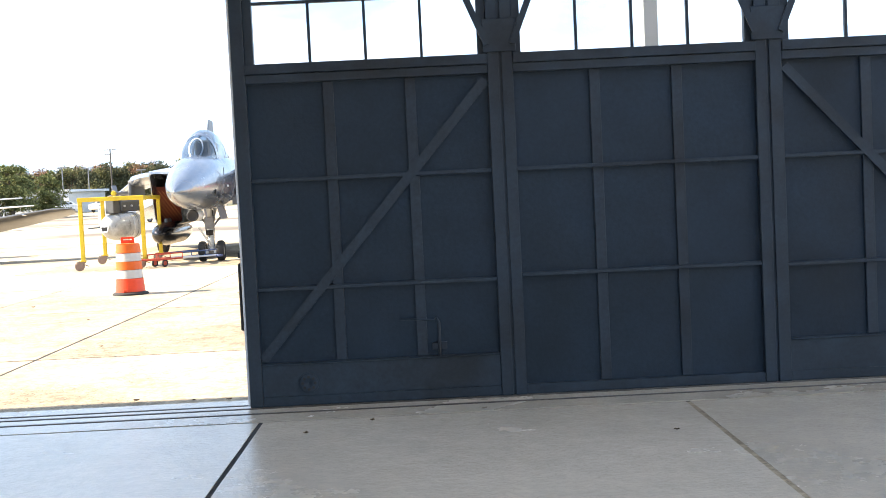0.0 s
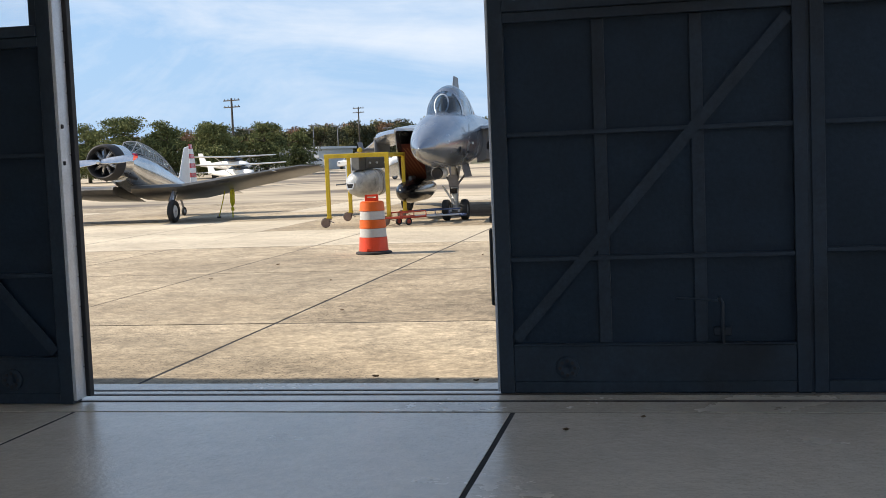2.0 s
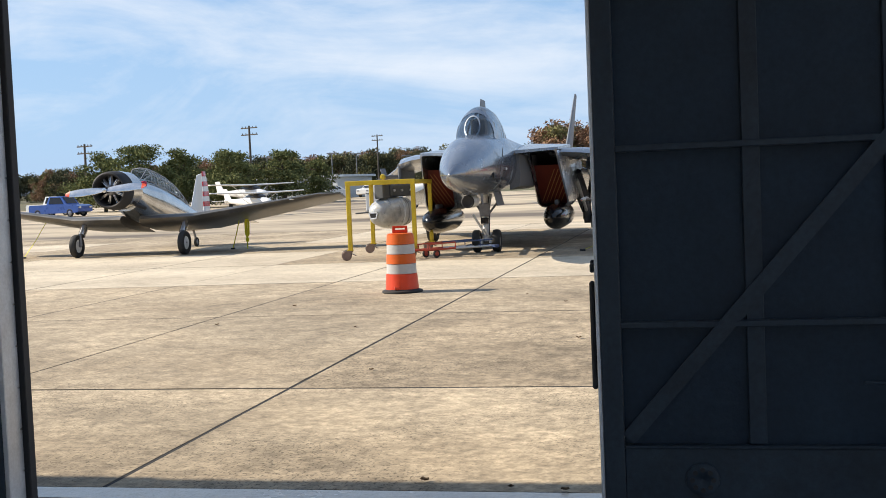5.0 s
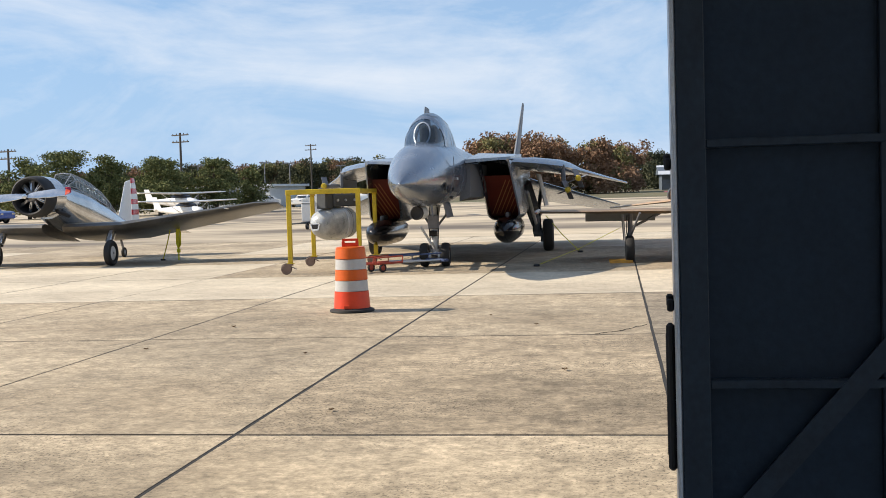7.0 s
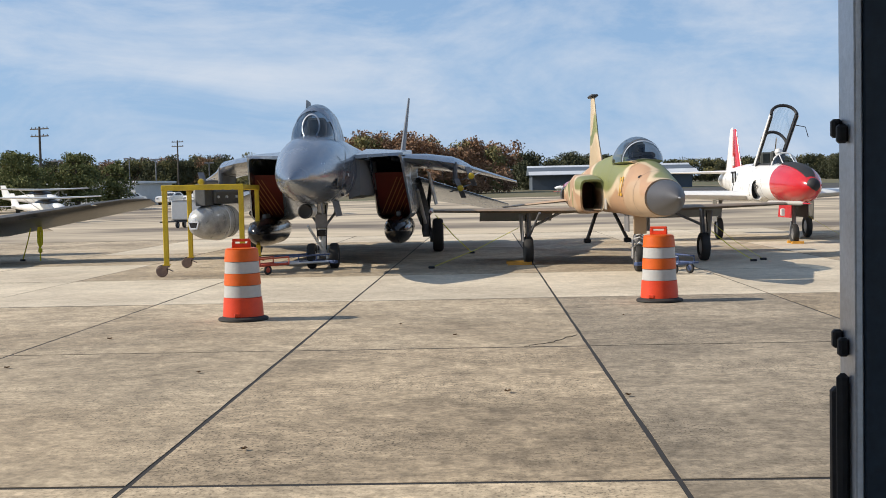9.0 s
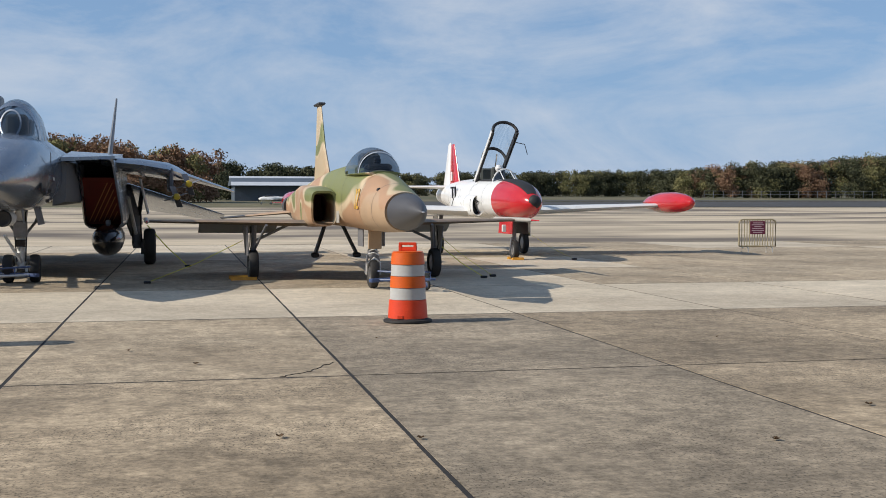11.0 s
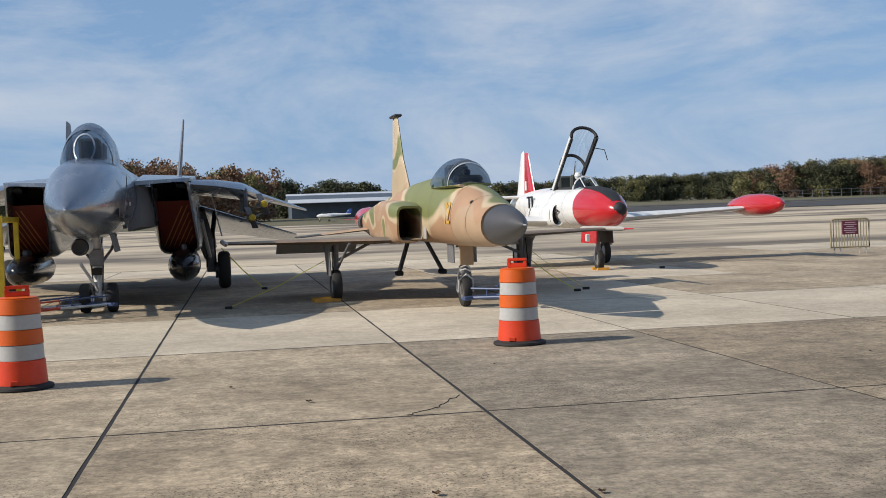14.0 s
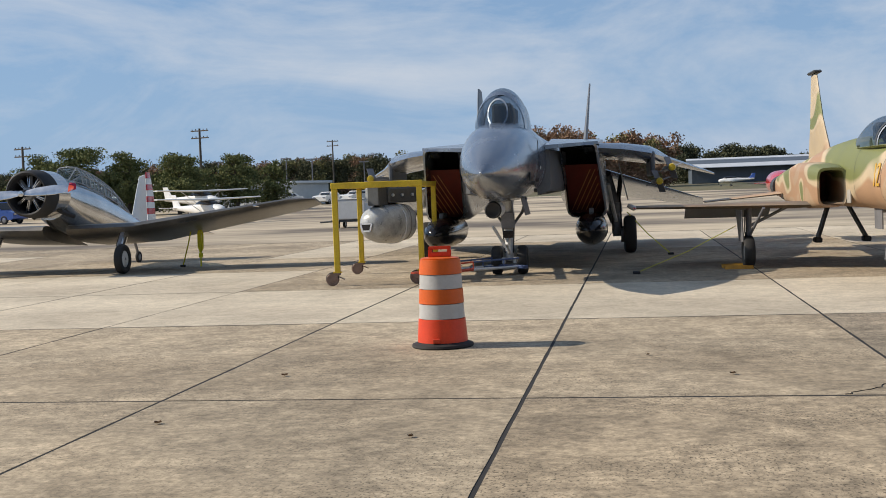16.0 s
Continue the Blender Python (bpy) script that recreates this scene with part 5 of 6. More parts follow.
    part("emblem", bar((-.70, 4.2, 1.78), (-.70, 3.2, 1.62), .01, .03, bar((-.70, 3.2, 1.62), (-.70, 4.2, 1.4), .01, .03)), "black", e)
    ng = part("nose_gear", tube([(0, 1.9, 1.15), (0, 1.85, .3)], .06), "gear_grey", e, "", True)
    part("fork", bar((-.12, 1.85, .25), (-.08, 1.85, .62), .04, .06), "gear_grey", ng)
    for s in (-1, 1):
        part("gear_door", loft([[(s * .22, 1.3, .72), (s * .24, 2.6, .72), (s * .2, 2.6, 1.15), (s * .2, 1.3, 1.15)], [(s * .24, 1.3, .72), (s * .26, 2.6, .72), (s * .22, 2.6, 1.15), (s * .22, 1.3, 1.15)]]), "red" if s < 0 else "black", e, "open nose gear door")
    part("step", bx(-.5, -.38, 1.35, 1.42, .78, .98, .02), "white", e)
    wheel(e, 0, 1.85, .27, .17)
    return e


jet_trainer()
chock(8.05, 30.1, 0, .16)
tie_down("tie_down_strap", (8.3, 30.0, .8), (9.6, 29.6, 0), "strap")


# ---- radial-engined trainer ----
def radial_trainer():
    e = thing("propeller_trainer", pose(-15.5, 25.2, 0, 0, 0, 1.0), "polished aluminium radial-engined trainer with striped rudder", "aircraft")
    cow = part("cowling", loft([ring(y, 0, 1.98 - .02 * y, r, r, None, 2, 32) for y, r in ((.9, .44), (.32, .43), (.22, .45), (.2, .49), (.25, .535), (.45, .56), (.7, .57))], None, False, False), "black", e, "dark engine cowl ring", True)
    part("cowl_skin", loft([ring(y, 0, 1.98 - .02 * y, r, r, None, 2, 32) for y, r in ((.69, .572), (1.0, .565), (1.3, .555))], None, False, False), "bt_metal", cow, "", True)
    part("firewall", loft([ring(y, 0, 1.97, .5, .5, None, 2, 24) for y in (.85, .88)]), "black", cow)
    crank = part("crankcase", spin_y([(.25, .0), (.27, .14), (.45, .17), (.85, .2)], 20, None, 0, 1.98), "gear_grey", cow, "", True)
    for k in range(9):
        a = 2 * math.pi * k / 9 + .2
        c, s = math.cos(a), math.sin(a)
        part("cylinder", tube([(.15 * c, .5, 1.98 + .15 * s), (.42 * c, .5, 1.98 + .42 * s)], .042, 8), "gear_grey", crank, "", True)
        part("pushrod", tube([(.12 * c, .38, 1.98 + .12 * s), (.42 * c, .42, 1.98 + .42 * s)], .011, 6), "chrome", crank)
        part("pushrod", tube([(.12 * math.cos(a + .2), .38, 1.98 + .12 * math.sin(a + .2)), (.42 * math.cos(a + .13), .42, 1.98 + .42 * math.sin(a + .13))], .013, 6), "chrome", crank)
    pr = part("propeller_hub", spin_y([(-.06, 0), (-.05, .07), (.1, .09), (.28, .08)], 18, None, 0, 1.98), "chrome", e, "metal propeller hub", True)
    for s in (-1, 1):
        tl = radians(4)
        def bl(r, w, t):
            return ((s * r * math.cos(tl), 0, 1.98 - .12 * w + s * r * math.sin(tl) - w * .4), (s * r * math.cos(tl), .06 + .05 * w, 1.98 + s * r * math.sin(tl) + w * .6), t)
        part("blade", wing([bl(.07, .10, .07), bl(.3, .17, .05), (bl(.75, .20, .035)), bl(1.12, .15, .02), bl(1.24, .06, .012)], (0, 1, 0)), "chrome", pr, "polished propeller blade", True)
        part("blade_tip", wing([bl(1.12, .155, .024), bl(1.25, .065, .015)], (0, 1, 0)), "drum_red", pr, "red blade tip", True)
    fus = part("fuselage", body([(1.25, 0, 1.90, .53, .53, .56, 2), (2.0, 0, 1.74, .52, .60, .72, 2.1), (3.2, 0, 1.50, .50, .64, .74, 2.2), (4.5, 0, 1.22, .42, .58, .58, 2.2), (6.0, 0, .93, .28, .42, .38, 2.1), (7.3, 0, .74, .12, .24, .2, 2), (7.9, 0, .70, .03, .08, .08, 2)]), "bt_metal", e, "bare aluminium fuselage", True)
    # flat-sided greenhouse canopy: a raked windscreen, then framed bays to a tapered end
    st = [(1.98, .30, .02, 2.30), (2.34, .37, .43, 2.22), (2.78, .38, .46, 2.11), (3.2, .38, .46, 2.02), (3.62, .37, .45, 1.92), (4.04, .35, .42, 1.82), (4.46, .32, .37, 1.72), (4.9, .27, .28, 1.61), (5.5, .18, .06, 1.46)]
    def bay(y, w, h, z, d=0.0):
        z -= .03
        return [(w + d, y, z), ((w + d) * .96, y, z + h * .52), ((w + d) * .62, y, z + (h + d) * .95), (0, y, z + (h + d) * 1.02), (-(w + d) * .62, y, z + (h + d) * .95), (-(w + d) * .96, y, z + h * .52), (-(w + d), y, z)]
    can = part("canopy", loft([bay(*r) for r in st], None, False, False, False), "canopy_tint", e, "framed greenhouse canopy")
    for r in st[1:-1]:
        part("canopy_rib", tube(bay(*r, .006), .017, 6), "canopy_frame", can, "", True)
    for y in (2.56, 2.99, 3.41, 3.83):
        r = [float(np.interp(y, [q[0] for q in st], [q[j] for q in st])) for j in range(4)]
        part("canopy_rib", tube(bay(*r, .006), .009, 6), "canopy_frame", can, "", True)
    for k in (0, 1, 2, 4, 5, 6):
        part("canopy_rail", tube([bay(*r, .006)[k] for r in st], .016, 6), "canopy_frame", can, "", True)
    part("cockpit", loft([[(-.3, 2.3, 1.6), (.3, 2.3, 1.6), (.3, 2.3, 2.26), (-.3, 2.3, 2.26)], [(-.28, 4.6, 1.2), (.28, 4.6, 1.2), (.28, 4.6, 1.76), (-.28, 4.6, 1.76)]]), "black", e, "dark cockpit")
    for y, z in ((3.0, 2.1), (4.0, 1.88)):
        part("crew_seat", bx(-.2, .2, y, y + .14, z - .3, z + .24, .04), "seat", e)

    def side(s):
        part("wing", wing([((s * .3, 1.45, 1.10), (s * .3, 3.9, .62), .34), ((s * 1.9, 1.6, 1.12), (s * 1.9, 3.9, .68), .30), ((s * 5.6, 2.35, 1.62), (s * 5.6, 3.75, 1.34), .14), ((s * 6.15, 2.75, 1.62), (s * 6.15, 3.5, 1.48), .05)]), "bt_wing", e, "broad dull aluminium wing", True)
        leg = part("main_gear", tube([(s * 1.62, 1.75, .98), (s * 1.62, 1.5, .7), (s * 1.60, 1.42, .36)], .055, 10), "gear_grey", e, "", True)
        part("fairing", tube([(s * 1.62, 1.85, .98), (s * 1.62, 1.56, .66)], .11, 10), "bt_metal", leg, "", True)
        part("axle", tube([(s * 1.58, 1.42, .35), (s * 1.8, 1.42, .35)], .035), "gear_grey", leg)
        wheel(e, s * 1.72, 1.42, .35, .2, "gear_white")
        part("tailplane", wing([((s * .1, 6.3, .92), (s * .1, 7.6, .68), .10), ((s * 1.9, 6.6, .86), (s * 1.9, 7.5, .70), .04)]), "bt_metal", e, "", True)
        for k in range(4):
            part("wing_fitting", bx(*sorted((s * (2.2 + .9 * k), s * (2.28 + .9 * k))), 3.6, 3.75, .78 + .165 * k - .02, .86 + .165 * k, .01), "black", e)
        part("exhaust", tube([(s * .42, 1.0, 1.55), (s * .5, 1.5, 1.42)], .06), "black", e, "", True)

    mirror(side)
    fin = part("fin", wing([((0, 6.0, 1.1), (0, 7.2, .9), .10), ((0, 6.75, 2.42), (0, 7.2, 2.5), .05)], (1, 0, 0)), "white", e, "pale tail fin", True)
    zz = [.66 + .1727 * k for k in range(12)]
    for k in range(11):
        a, b = zz[k], zz[k + 1]
        wd = lambda z: .60 - .30 * max(0, (z - 1.3) / 1.25) ** 2
        part("rudder_stripe", wing([((0, 7.22, a), (0, 7.22 + wd(a), a), .07), ((0, 7.22, b), (0, 7.22 + wd(b), b), .07 - .004 * k)], (1, 0, 0)), "red" if k % 2 == 0 else "white", fin, "red and white rudder stripe")
    part("tail_wheel_leg", tube([(0, 6.2, .62), (0, 6.45, .2)], .04), "gear_grey", e, "", True)
    wheel(e, 0, 6.45, .16, .09)
    # plain dark bars where the wing carries a code
    for k in range(3):
        part("wing_marking", bar((3.0 + .16 * k, 1.86 + .03 * k, 1.16 + .02 * k), (3.1 + .16 * k, 1.88 + .03 * k, 1.175 + .02 * k), .12, .012), "dark_box", e)
    part("pitot_tube", tube([(4.9, 2.3, 1.48), (4.9, 1.8, 1.5)], .015), "chrome", e)
    part("warning_flag", bx(.42, .54, 1.45, 1.66, 2.05, 2.22, .03), "magenta_cloth", e, "magenta warning flag")
    return e


radial_trainer()
for p, q in (((-12.6, 28.2, 1.2), (-13.2, 28.9, 0)), ((-19.0, 28.0, 1.15), (-19.4, 27.2, 0))):
    tie_down("tie_down_strap", p, q)
for p, q in (((-1.9, 29.6, 1.0), (-0.9, 28.2, 0)), ((0.2, 23.3, .8), (-1.7, 22.3, 0)), ((4.4, 23.5, .9), (5.5, 23.0, 0)), ((4.4, 23.5, .7), (5.2, 22.6, 0))):
    tie_down("tie_down_strap", p, q)


def strap_bundle(x, y, top):
    e = thing("strap_bundle", pose(x, y, 0), "yellow tie-down strap knotted into a hanging bundle", "tie-down strap")
    part("strap", tube([(0, 0, top), (.01, 0, top - .25), (-.01, .01, .02)], .022, 8), "strap", e, "", True)
    part("loop", tube([(0, 0, top - .18), (.06, .01, top - .4), (.05, 0, top - .75), (0, 0, top - .88), (-.05, 0, top - .7), (-.04, -.01, top - .38), (0, 0, top - .2)], .03, 8), "strap", e, "", True)
    part("buckle", bx(-.05, .05, -.03, .03, top - .98, top - .86, .012), "strap", e)
    return e


strap_bundle(-12.55, 28.5, 1.22)


def equipment_cart():
    e = thing("equipment_cart", pose(-15.4, 55.5, ground_z(0, 55.5), 0, 0, -6), "pale grey towed equipment cart on small wheels", "cart")
    bd = part("body", bx(-.85, .85, 0, 1.3, .42, 1.38, .04), "building_white", e, "pale grey box body")
    part("lid", bx(-.87, .87, -.02, 1.32, 1.38, 1.43, .015), "building_white", bd)
    part("chassis", bx(-.95, .95, .1, 1.2, .3, .4, .02), "dark_box", e, "dark chassis")
    part("drawbar", tube([(-.9, .65, .34), (-1.7, .6, .3)], .04), "dark_box", e)
    for x in (-.6, .6):
        for y in (.15, 1.1):
            wheel(e, x, y, .18, .12)
    return e


equipment_cart()


# ---- yellow rolling stand with a hanging pod ----
def rolling_stand():
    e = thing("rolling_stand", pose(-6.34, 21.27, 0, 0, 0, 5), "yellow steel rolling gantry stand on casters", "gantry stand")
    H = 1.83
    xs, ys = (-.78, .78), (0.0, 3.1)
    for x in xs:
        for y in ys:
            p = part("post", bx(x - .05, x + .05, y - .05, y + .05, .26, H - .05, .008), "yellow", e)
            part("foot_plate", bx(x - .075, x + .075, y - .075, y + .075, .24, .262), "yellow", p)
            fork = part("caster_fork", loft([[(x + .05, yy, .24), (x - .06, yy, .24), (x - .12, yy, .11), (x - .07, yy, .10), (x + .02, yy, .19)] for yy in (y - .055, y - .045)], loft([[(x + .05, yy, .24), (x - .06, yy, .24), (x - .12, yy, .11), (x - .07, yy, .10), (x + .02, yy, .19)] for yy in (y + .045, y + .055)])), "caster", p)
            part("swivel", tube([(x, y, .20), (x, y, .245)], .06, 12), "caster", p, "", True)
            part("brake_pedal", bar((x + .02, y, .17), (x + .13, y - .01, .12), .06, .015), "caster", p)
            w = part("caster_wheel", spin_y([(y - .026, .0), (y - .03, .03), (y - .022, .04), (y - .022, .085), (y - .034, .088), (y - .034, .108), (y - .022, .12), (y + .022, .12), (y + .034, .108), (y + .03, 0)], 22, None, x - .10, .12), "caster", p, "pinkish metal caster wheel", True)
            part("caster_tyre", loft([[(x - .10 + (.115 + .012 * math.cos(q)) * math.cos(a), y + .03 * math.sin(q), .128 + (.115 + .012 * math.cos(q)) * math.sin(a)) for q in (0, 1.57, 3.14, 4.71)] for a in (6.2832 * i / 20 for i in range(21))], None, False, False), "rubber", p, "dark rubber tyre")
    for y in ys:
        part("cross_beam", bx(xs[0] - .06, xs[1] + .06, y - .055, y + .055, H - .05, H + .06, .008), "yellow", e)
    for x in xs:
        part("side_beam", bx(x - .05, x + .05, ys[0], ys[1], H - .04, H + .05, .008), "yellow", e)
    part("hoist_beam", bx(-.05, .05, ys[0], ys[1], H - .05, H + .04, .008), "yellow", e)
    return e


rolling_stand()


def pod():
    e = thing("sensor_pod", pose(-6.5, 22.2, -.06, 0, 0, -24), "pale grey rounded pod slung under a dark bracket", "sensor pod")
    bd = part("shell", loft([ring(y, 0, 1.15, w, h, None, 2.2, 28) for y, w, h in ((-.42, .02, .02), (-.41, .12, .12), (-.36, .21, .20), (-.22, .32, .30), (0, .38, .37), (.22, .395, .385), (.36, .395, .385))], None, True, False), "pod", e, "pale grey nose shell", True)
    part("rear_shell", loft([ring(y, 0, 1.16, w, h, None, 2.6, 28) for y, w, h in ((.34, .37, .36), (.36, .375, .365), (.66, .365, .355), (.76, .32, .31), (.8, .1, .1))]), "pod", e, "pale grey cylindrical rear body", True)
    part("collar", loft([ring(y, 0, 1.15, w, w - .01, None, 2.2, 28) for y, w in ((.3, .39), (.31, .41), (.39, .41), (.4, .38))]), "edge_metal", bd, "", True)
    win = part("window", loft([[(x, -.45 + dy, z) for x, z in ((-.12, 1.16), (-.08, 1.04), (.08, 1.04), (.12, 1.16))] for dy in (0, .2)]), "black_gloss", bd, "dark glass window")
    for p, q in (((-.13, 1.17), (.13, 1.17)), ((-.13, 1.17), (-.085, 1.03)), ((.13, 1.17), (.085, 1.03)), ((-.085, 1.03), (.085, 1.03))):
        part("window_frame", bar((p[0], -.44, p[1]), (q[0], -.44, q[1]), .03, .03), "edge_metal", win)
    br = part("bracket", bx(-.14, .14, -.2, .1, 1.5, 1.9, .02), "dark_box", e, "dark hanging bracket")
    part("bracket_beam", bx(-.2, .2, .05, 1.0, 1.54, 1.84, .03), "dark_box", br)
    part("bracket_plate", bx(-.34, -.16, .0, .5, 1.56, 1.84, .015), "pod", br)
    for y in (.15, .45, .8):
        part("hanger", tube([(.12, y, 1.8), (.12, y, 1.97)], .02), "gear_grey", br)
        part("clamp_bolt", tube([(.2, y, 1.69), (.235, y, 1.69)], .03), "edge_metal", br)
    for y in (.5,):
        part("panel_band", loft([ring(yy, 0, 1.16, .378, .368, None, 2.6, 28) for yy in (y, y + .02)]), "gear_grey", e, "", True)
    return e


pod()


# ---- barricade with notice ----
def barricade():
    e = thing("crowd_barrier", pose(16.9, 33.0, 0, 0, 0, -6), "steel crowd barrier carrying a maroon notice", "barrier")
    W, z0, z1 = .60, .2, 1.05
    pts = [(-W, 0, z0), (-W, 0, z1 - .1), (-W + .03, 0, z1 - .03), (-W + .1, 0, z1), (W - .1, 0, z1), (W - .03, 0, z1 - .03), (W, 0, z1 - .1), (W, 0, z0), (0, 0, z0), (-W, 0, z0)]
    part("frame", tube(pts, .027), "barrier", e, "", True)
    for k in range(13):
        x = -W + (k + 1) * 2 * W / 14
        part("bar", tube([(x, 0, z0), (x, 0, z1)], .014, 6), "barrier", e)
    for x in (-.4, .4):
        part("foot", tube([(x - .12, -.02, .0), (x - .1, 0, .15), (x, 0, .22), (x + .1, 0, .15), (x + .12, .02, 0)], .017), "gear_white", e, "", True)
    sg = part("notice", bx(-.25, .25, -.035, -.022, .58, 1.0, .004), "sign_maroon", e, "maroon printed notice")
    for k, w in enumerate((.16, .2, .12, .19, .2, .15)):
        part("text_line", bx(-w, w, -.039, -.0355, .93 - .06 * k, .955 - .06 * k), "sign_text", sg)
    return e


barricade()


# ---- far things ----
def utility_pole(x, y, top, rz=0):
    g = ground_z(x, y)
    e = thing("utility_pole", pose(x, y, g, 0, 0, rz), "weathered wooden utility pole with cross-arms", "utility pole", "utility poles beyond the apron")
    h = top - g
    part("pole", tube([(0, 0, 0), (0, 0, h)], .17, 10, None, .11), "wood_pole", e, "", True)
    for z in (h - .25, h - 1.0):
        part("cross_arm", bx(-1.15, 1.15, -.07, .07, z - .06, z + .06, .01), "wood_pole", e)
        for xx in (-1.0, -.5, .5, 1.0):
            part("insulator", tube([(xx, 0, z + .06), (xx, 0, z + .2)], .05, 6), "gear_grey", e)
    return e


utility_pole(-46.6, 118.1, 9.4, -20)
utility_pole(-52.1, 194.1, 11.4, -20)
utility_pole(-62.2, 110.0, 7.9, -20)


def lamp_post(x, y, h):
    g = ground_z(x, y)
    e = thing("lamp_post", pose(x, y, g), "slim grey car park lamp post", "lamp post", "lamp posts by the car park")
    part("pole", tube([(0, 0, 0), (0, 0, h)], .07, 8), "gear_grey", e, "", True)
    for s in (-1, 1):
        part("lamp_head", bx(*sorted((s * .1, s * .7)), -.15, .15, h - .12, h + .05, .03), "gear_grey", e)
    return e


for x, y, h in ((-52, 138, 5.6), (-47, 150, 6.0), (-43.5, 150, 5.8), (-40, 165, 5.5)):
    lamp_post(x, y, h)


def leaf_cloud(rng, centres, per, size, flat=0.75, reach=1.12):
    """Many small tilted leaf sheets scattered through the given ellipsoids (centre, radius)."""
    quads = []
    for (cx, cy, cz, r) in centres:
        n = max(8, int(per * r * r))
        d = rng.normal(size=(n, 3))
        d /= np.linalg.norm(d, axis=1)[:, None] + 1e-9
        rad = r * rng.uniform(0.35, reach, n)
        p = d * rad[:, None] * np.array([1, 1, flat]) + np.array([cx, cy, cz])
        a = rng.normal(size=(n, 3))
        a /= np.linalg.norm(a, axis=1)[:, None]
        q = np.cross(a, rng.normal(size=(n, 3)))
        q /= np.linalg.norm(q, axis=1)[:, None]
        s = size * rng.uniform(0.6, 1.4, n)[:, None]
        quads.append(np.stack([p - a * s - q * s * .6, p + a * s - q * s * .5, p + a * s * .8 + q * s * .6, p - a * s * .7 + q * s * .5], 1).reshape(-1, 3))
    return np.concatenate(quads)


def leaf_mesh(name, co, material):
    me = bpy.data.meshes.new(name)
    n = len(co)
    me.vertices.add(n)
    me.vertices.foreach_set("co", co.astype(np.float32).ravel())
    me.loops.add(n)
    me.loops.foreach_set("vertex_index", np.arange(n, dtype=np.int32))
    me.polygons.add(n // 4)
    me.polygons.foreach_set("loop_start", np.arange(0, n, 4, dtype=np.int32))
    me.update(calc_edges=True)
    me.materials.append(M[material])
    return me


def tree(x, y, h, w, kind, seed, label):
    rng = np.random.default_rng(seed)
    g = ground_z(x, y)
    e = thing("tree", pose(x, y, g, 0, 0, float(rng.uniform(0, 360))), label, "tree", "")
    lean = rng.uniform(-.15, .15, 2)
    top = (lean[0] * 2, lean[1] * 2, h * .82)
    part("trunk", tube([(0, 0, 0), (lean[0], lean[1], h * .35), top], .22, 8, None, .06), "bark", e, "", True)
    cs = []
    tiers = 7
    for t in range(tiers):
        f = t / (tiers - 1)
        spread = w * (1.0 - .62 * f ** 1.6) * (.72 if t == 0 else 1)
        n = 7 if t < 4 else 5
        for k in range(n):
            a = 6.28 * k / n + rng.uniform(-.5, .5)
            q = rng.uniform(.25, 1.2) * spread
            z = h * (.24 + .68 * f) + rng.uniform(-.55, .55)
            c = (q * math.cos(a), q * math.sin(a), z)
            rr = rng.uniform(.26, .42) * w * (1 - .35 * f)
            cs += [(*c, rr), (c[0] * .6, c[1] * .6, z + .1, rr * .8), (c[0] + rng.uniform(-.4, .4), c[1] + rng.uniform(-.4, .4), z + rng.uniform(-.2, .3), rr * .5)]
            if k % 2 == 0:
                part("limb", tube([(lean[0] * z / h * 2, lean[1] * z / h * 2, z * .86), (c[0] * .6, c[1] * .6, z * .95), c], .07, 6, None, .02), "bark", e, "", True)
    ob = new("crown", leaf_mesh("crown", leaf_cloud(rng, cs, 190, .085, .5, 1.35), kind))
    ob.parent = e
    return e


pines = ((-58.0, 106, 5.7, 3.6, 11), (-54.0, 105, 6.3, 4.2, 12), (-49.8, 107, 5.8, 3.5, 13), (-44.3, 106, 5.8, 3.3, 14), (-39.9, 110, 5.7, 2.8, 15), (-47.2, 114, 5.4, 2.6, 16), (-37.4, 114, 4.8, 2.2, 17))
for x, y, h, w, sd in pines:
    tree(x, y, h, w, "pine", sd, "dark green spreading pine beyond the parked trainer")


def wood(name, x0, x1, y0, y1, hfun, kinds, count, seed, label, per=90, leaf=.17):
    """A far wood: many crowns of small leaves, one object per leaf colour."""
    rng = np.random.default_rng(seed)
    for ki, (kind, share) in enumerate(kinds):
        cs = []
        for _ in range(int(count * share)):
            f = rng.uniform(0, 1)
            x = x0 + (x1 - x0) * f
            y = y0 + (y1 - y0) * f + rng.uniform(-9, 9)
            g = ground_z(x, y)
            h = hfun(f) * rng.uniform(.8, 1.07)
            r = h * rng.uniform(.16, .26)
            for _k in range(4):
                cs.append((x + rng.normal() * r * .6, y + rng.normal() * r * .6, g + h - r * rng.uniform(.6, 1.8), r * rng.uniform(.6, 1.0)))
            cs.append((x + rng.normal() * r, y - r, g + h * .42, r * 1.1))
            cs.append((x + rng.normal() * r, y - r, g + h * .18, r * 1.0))
        co = leaf_cloud(rng, cs, per, leaf, .85)
        tagged(new(name, leaf_mesh(name, co, kind)), label, "wood", kind="stuff")


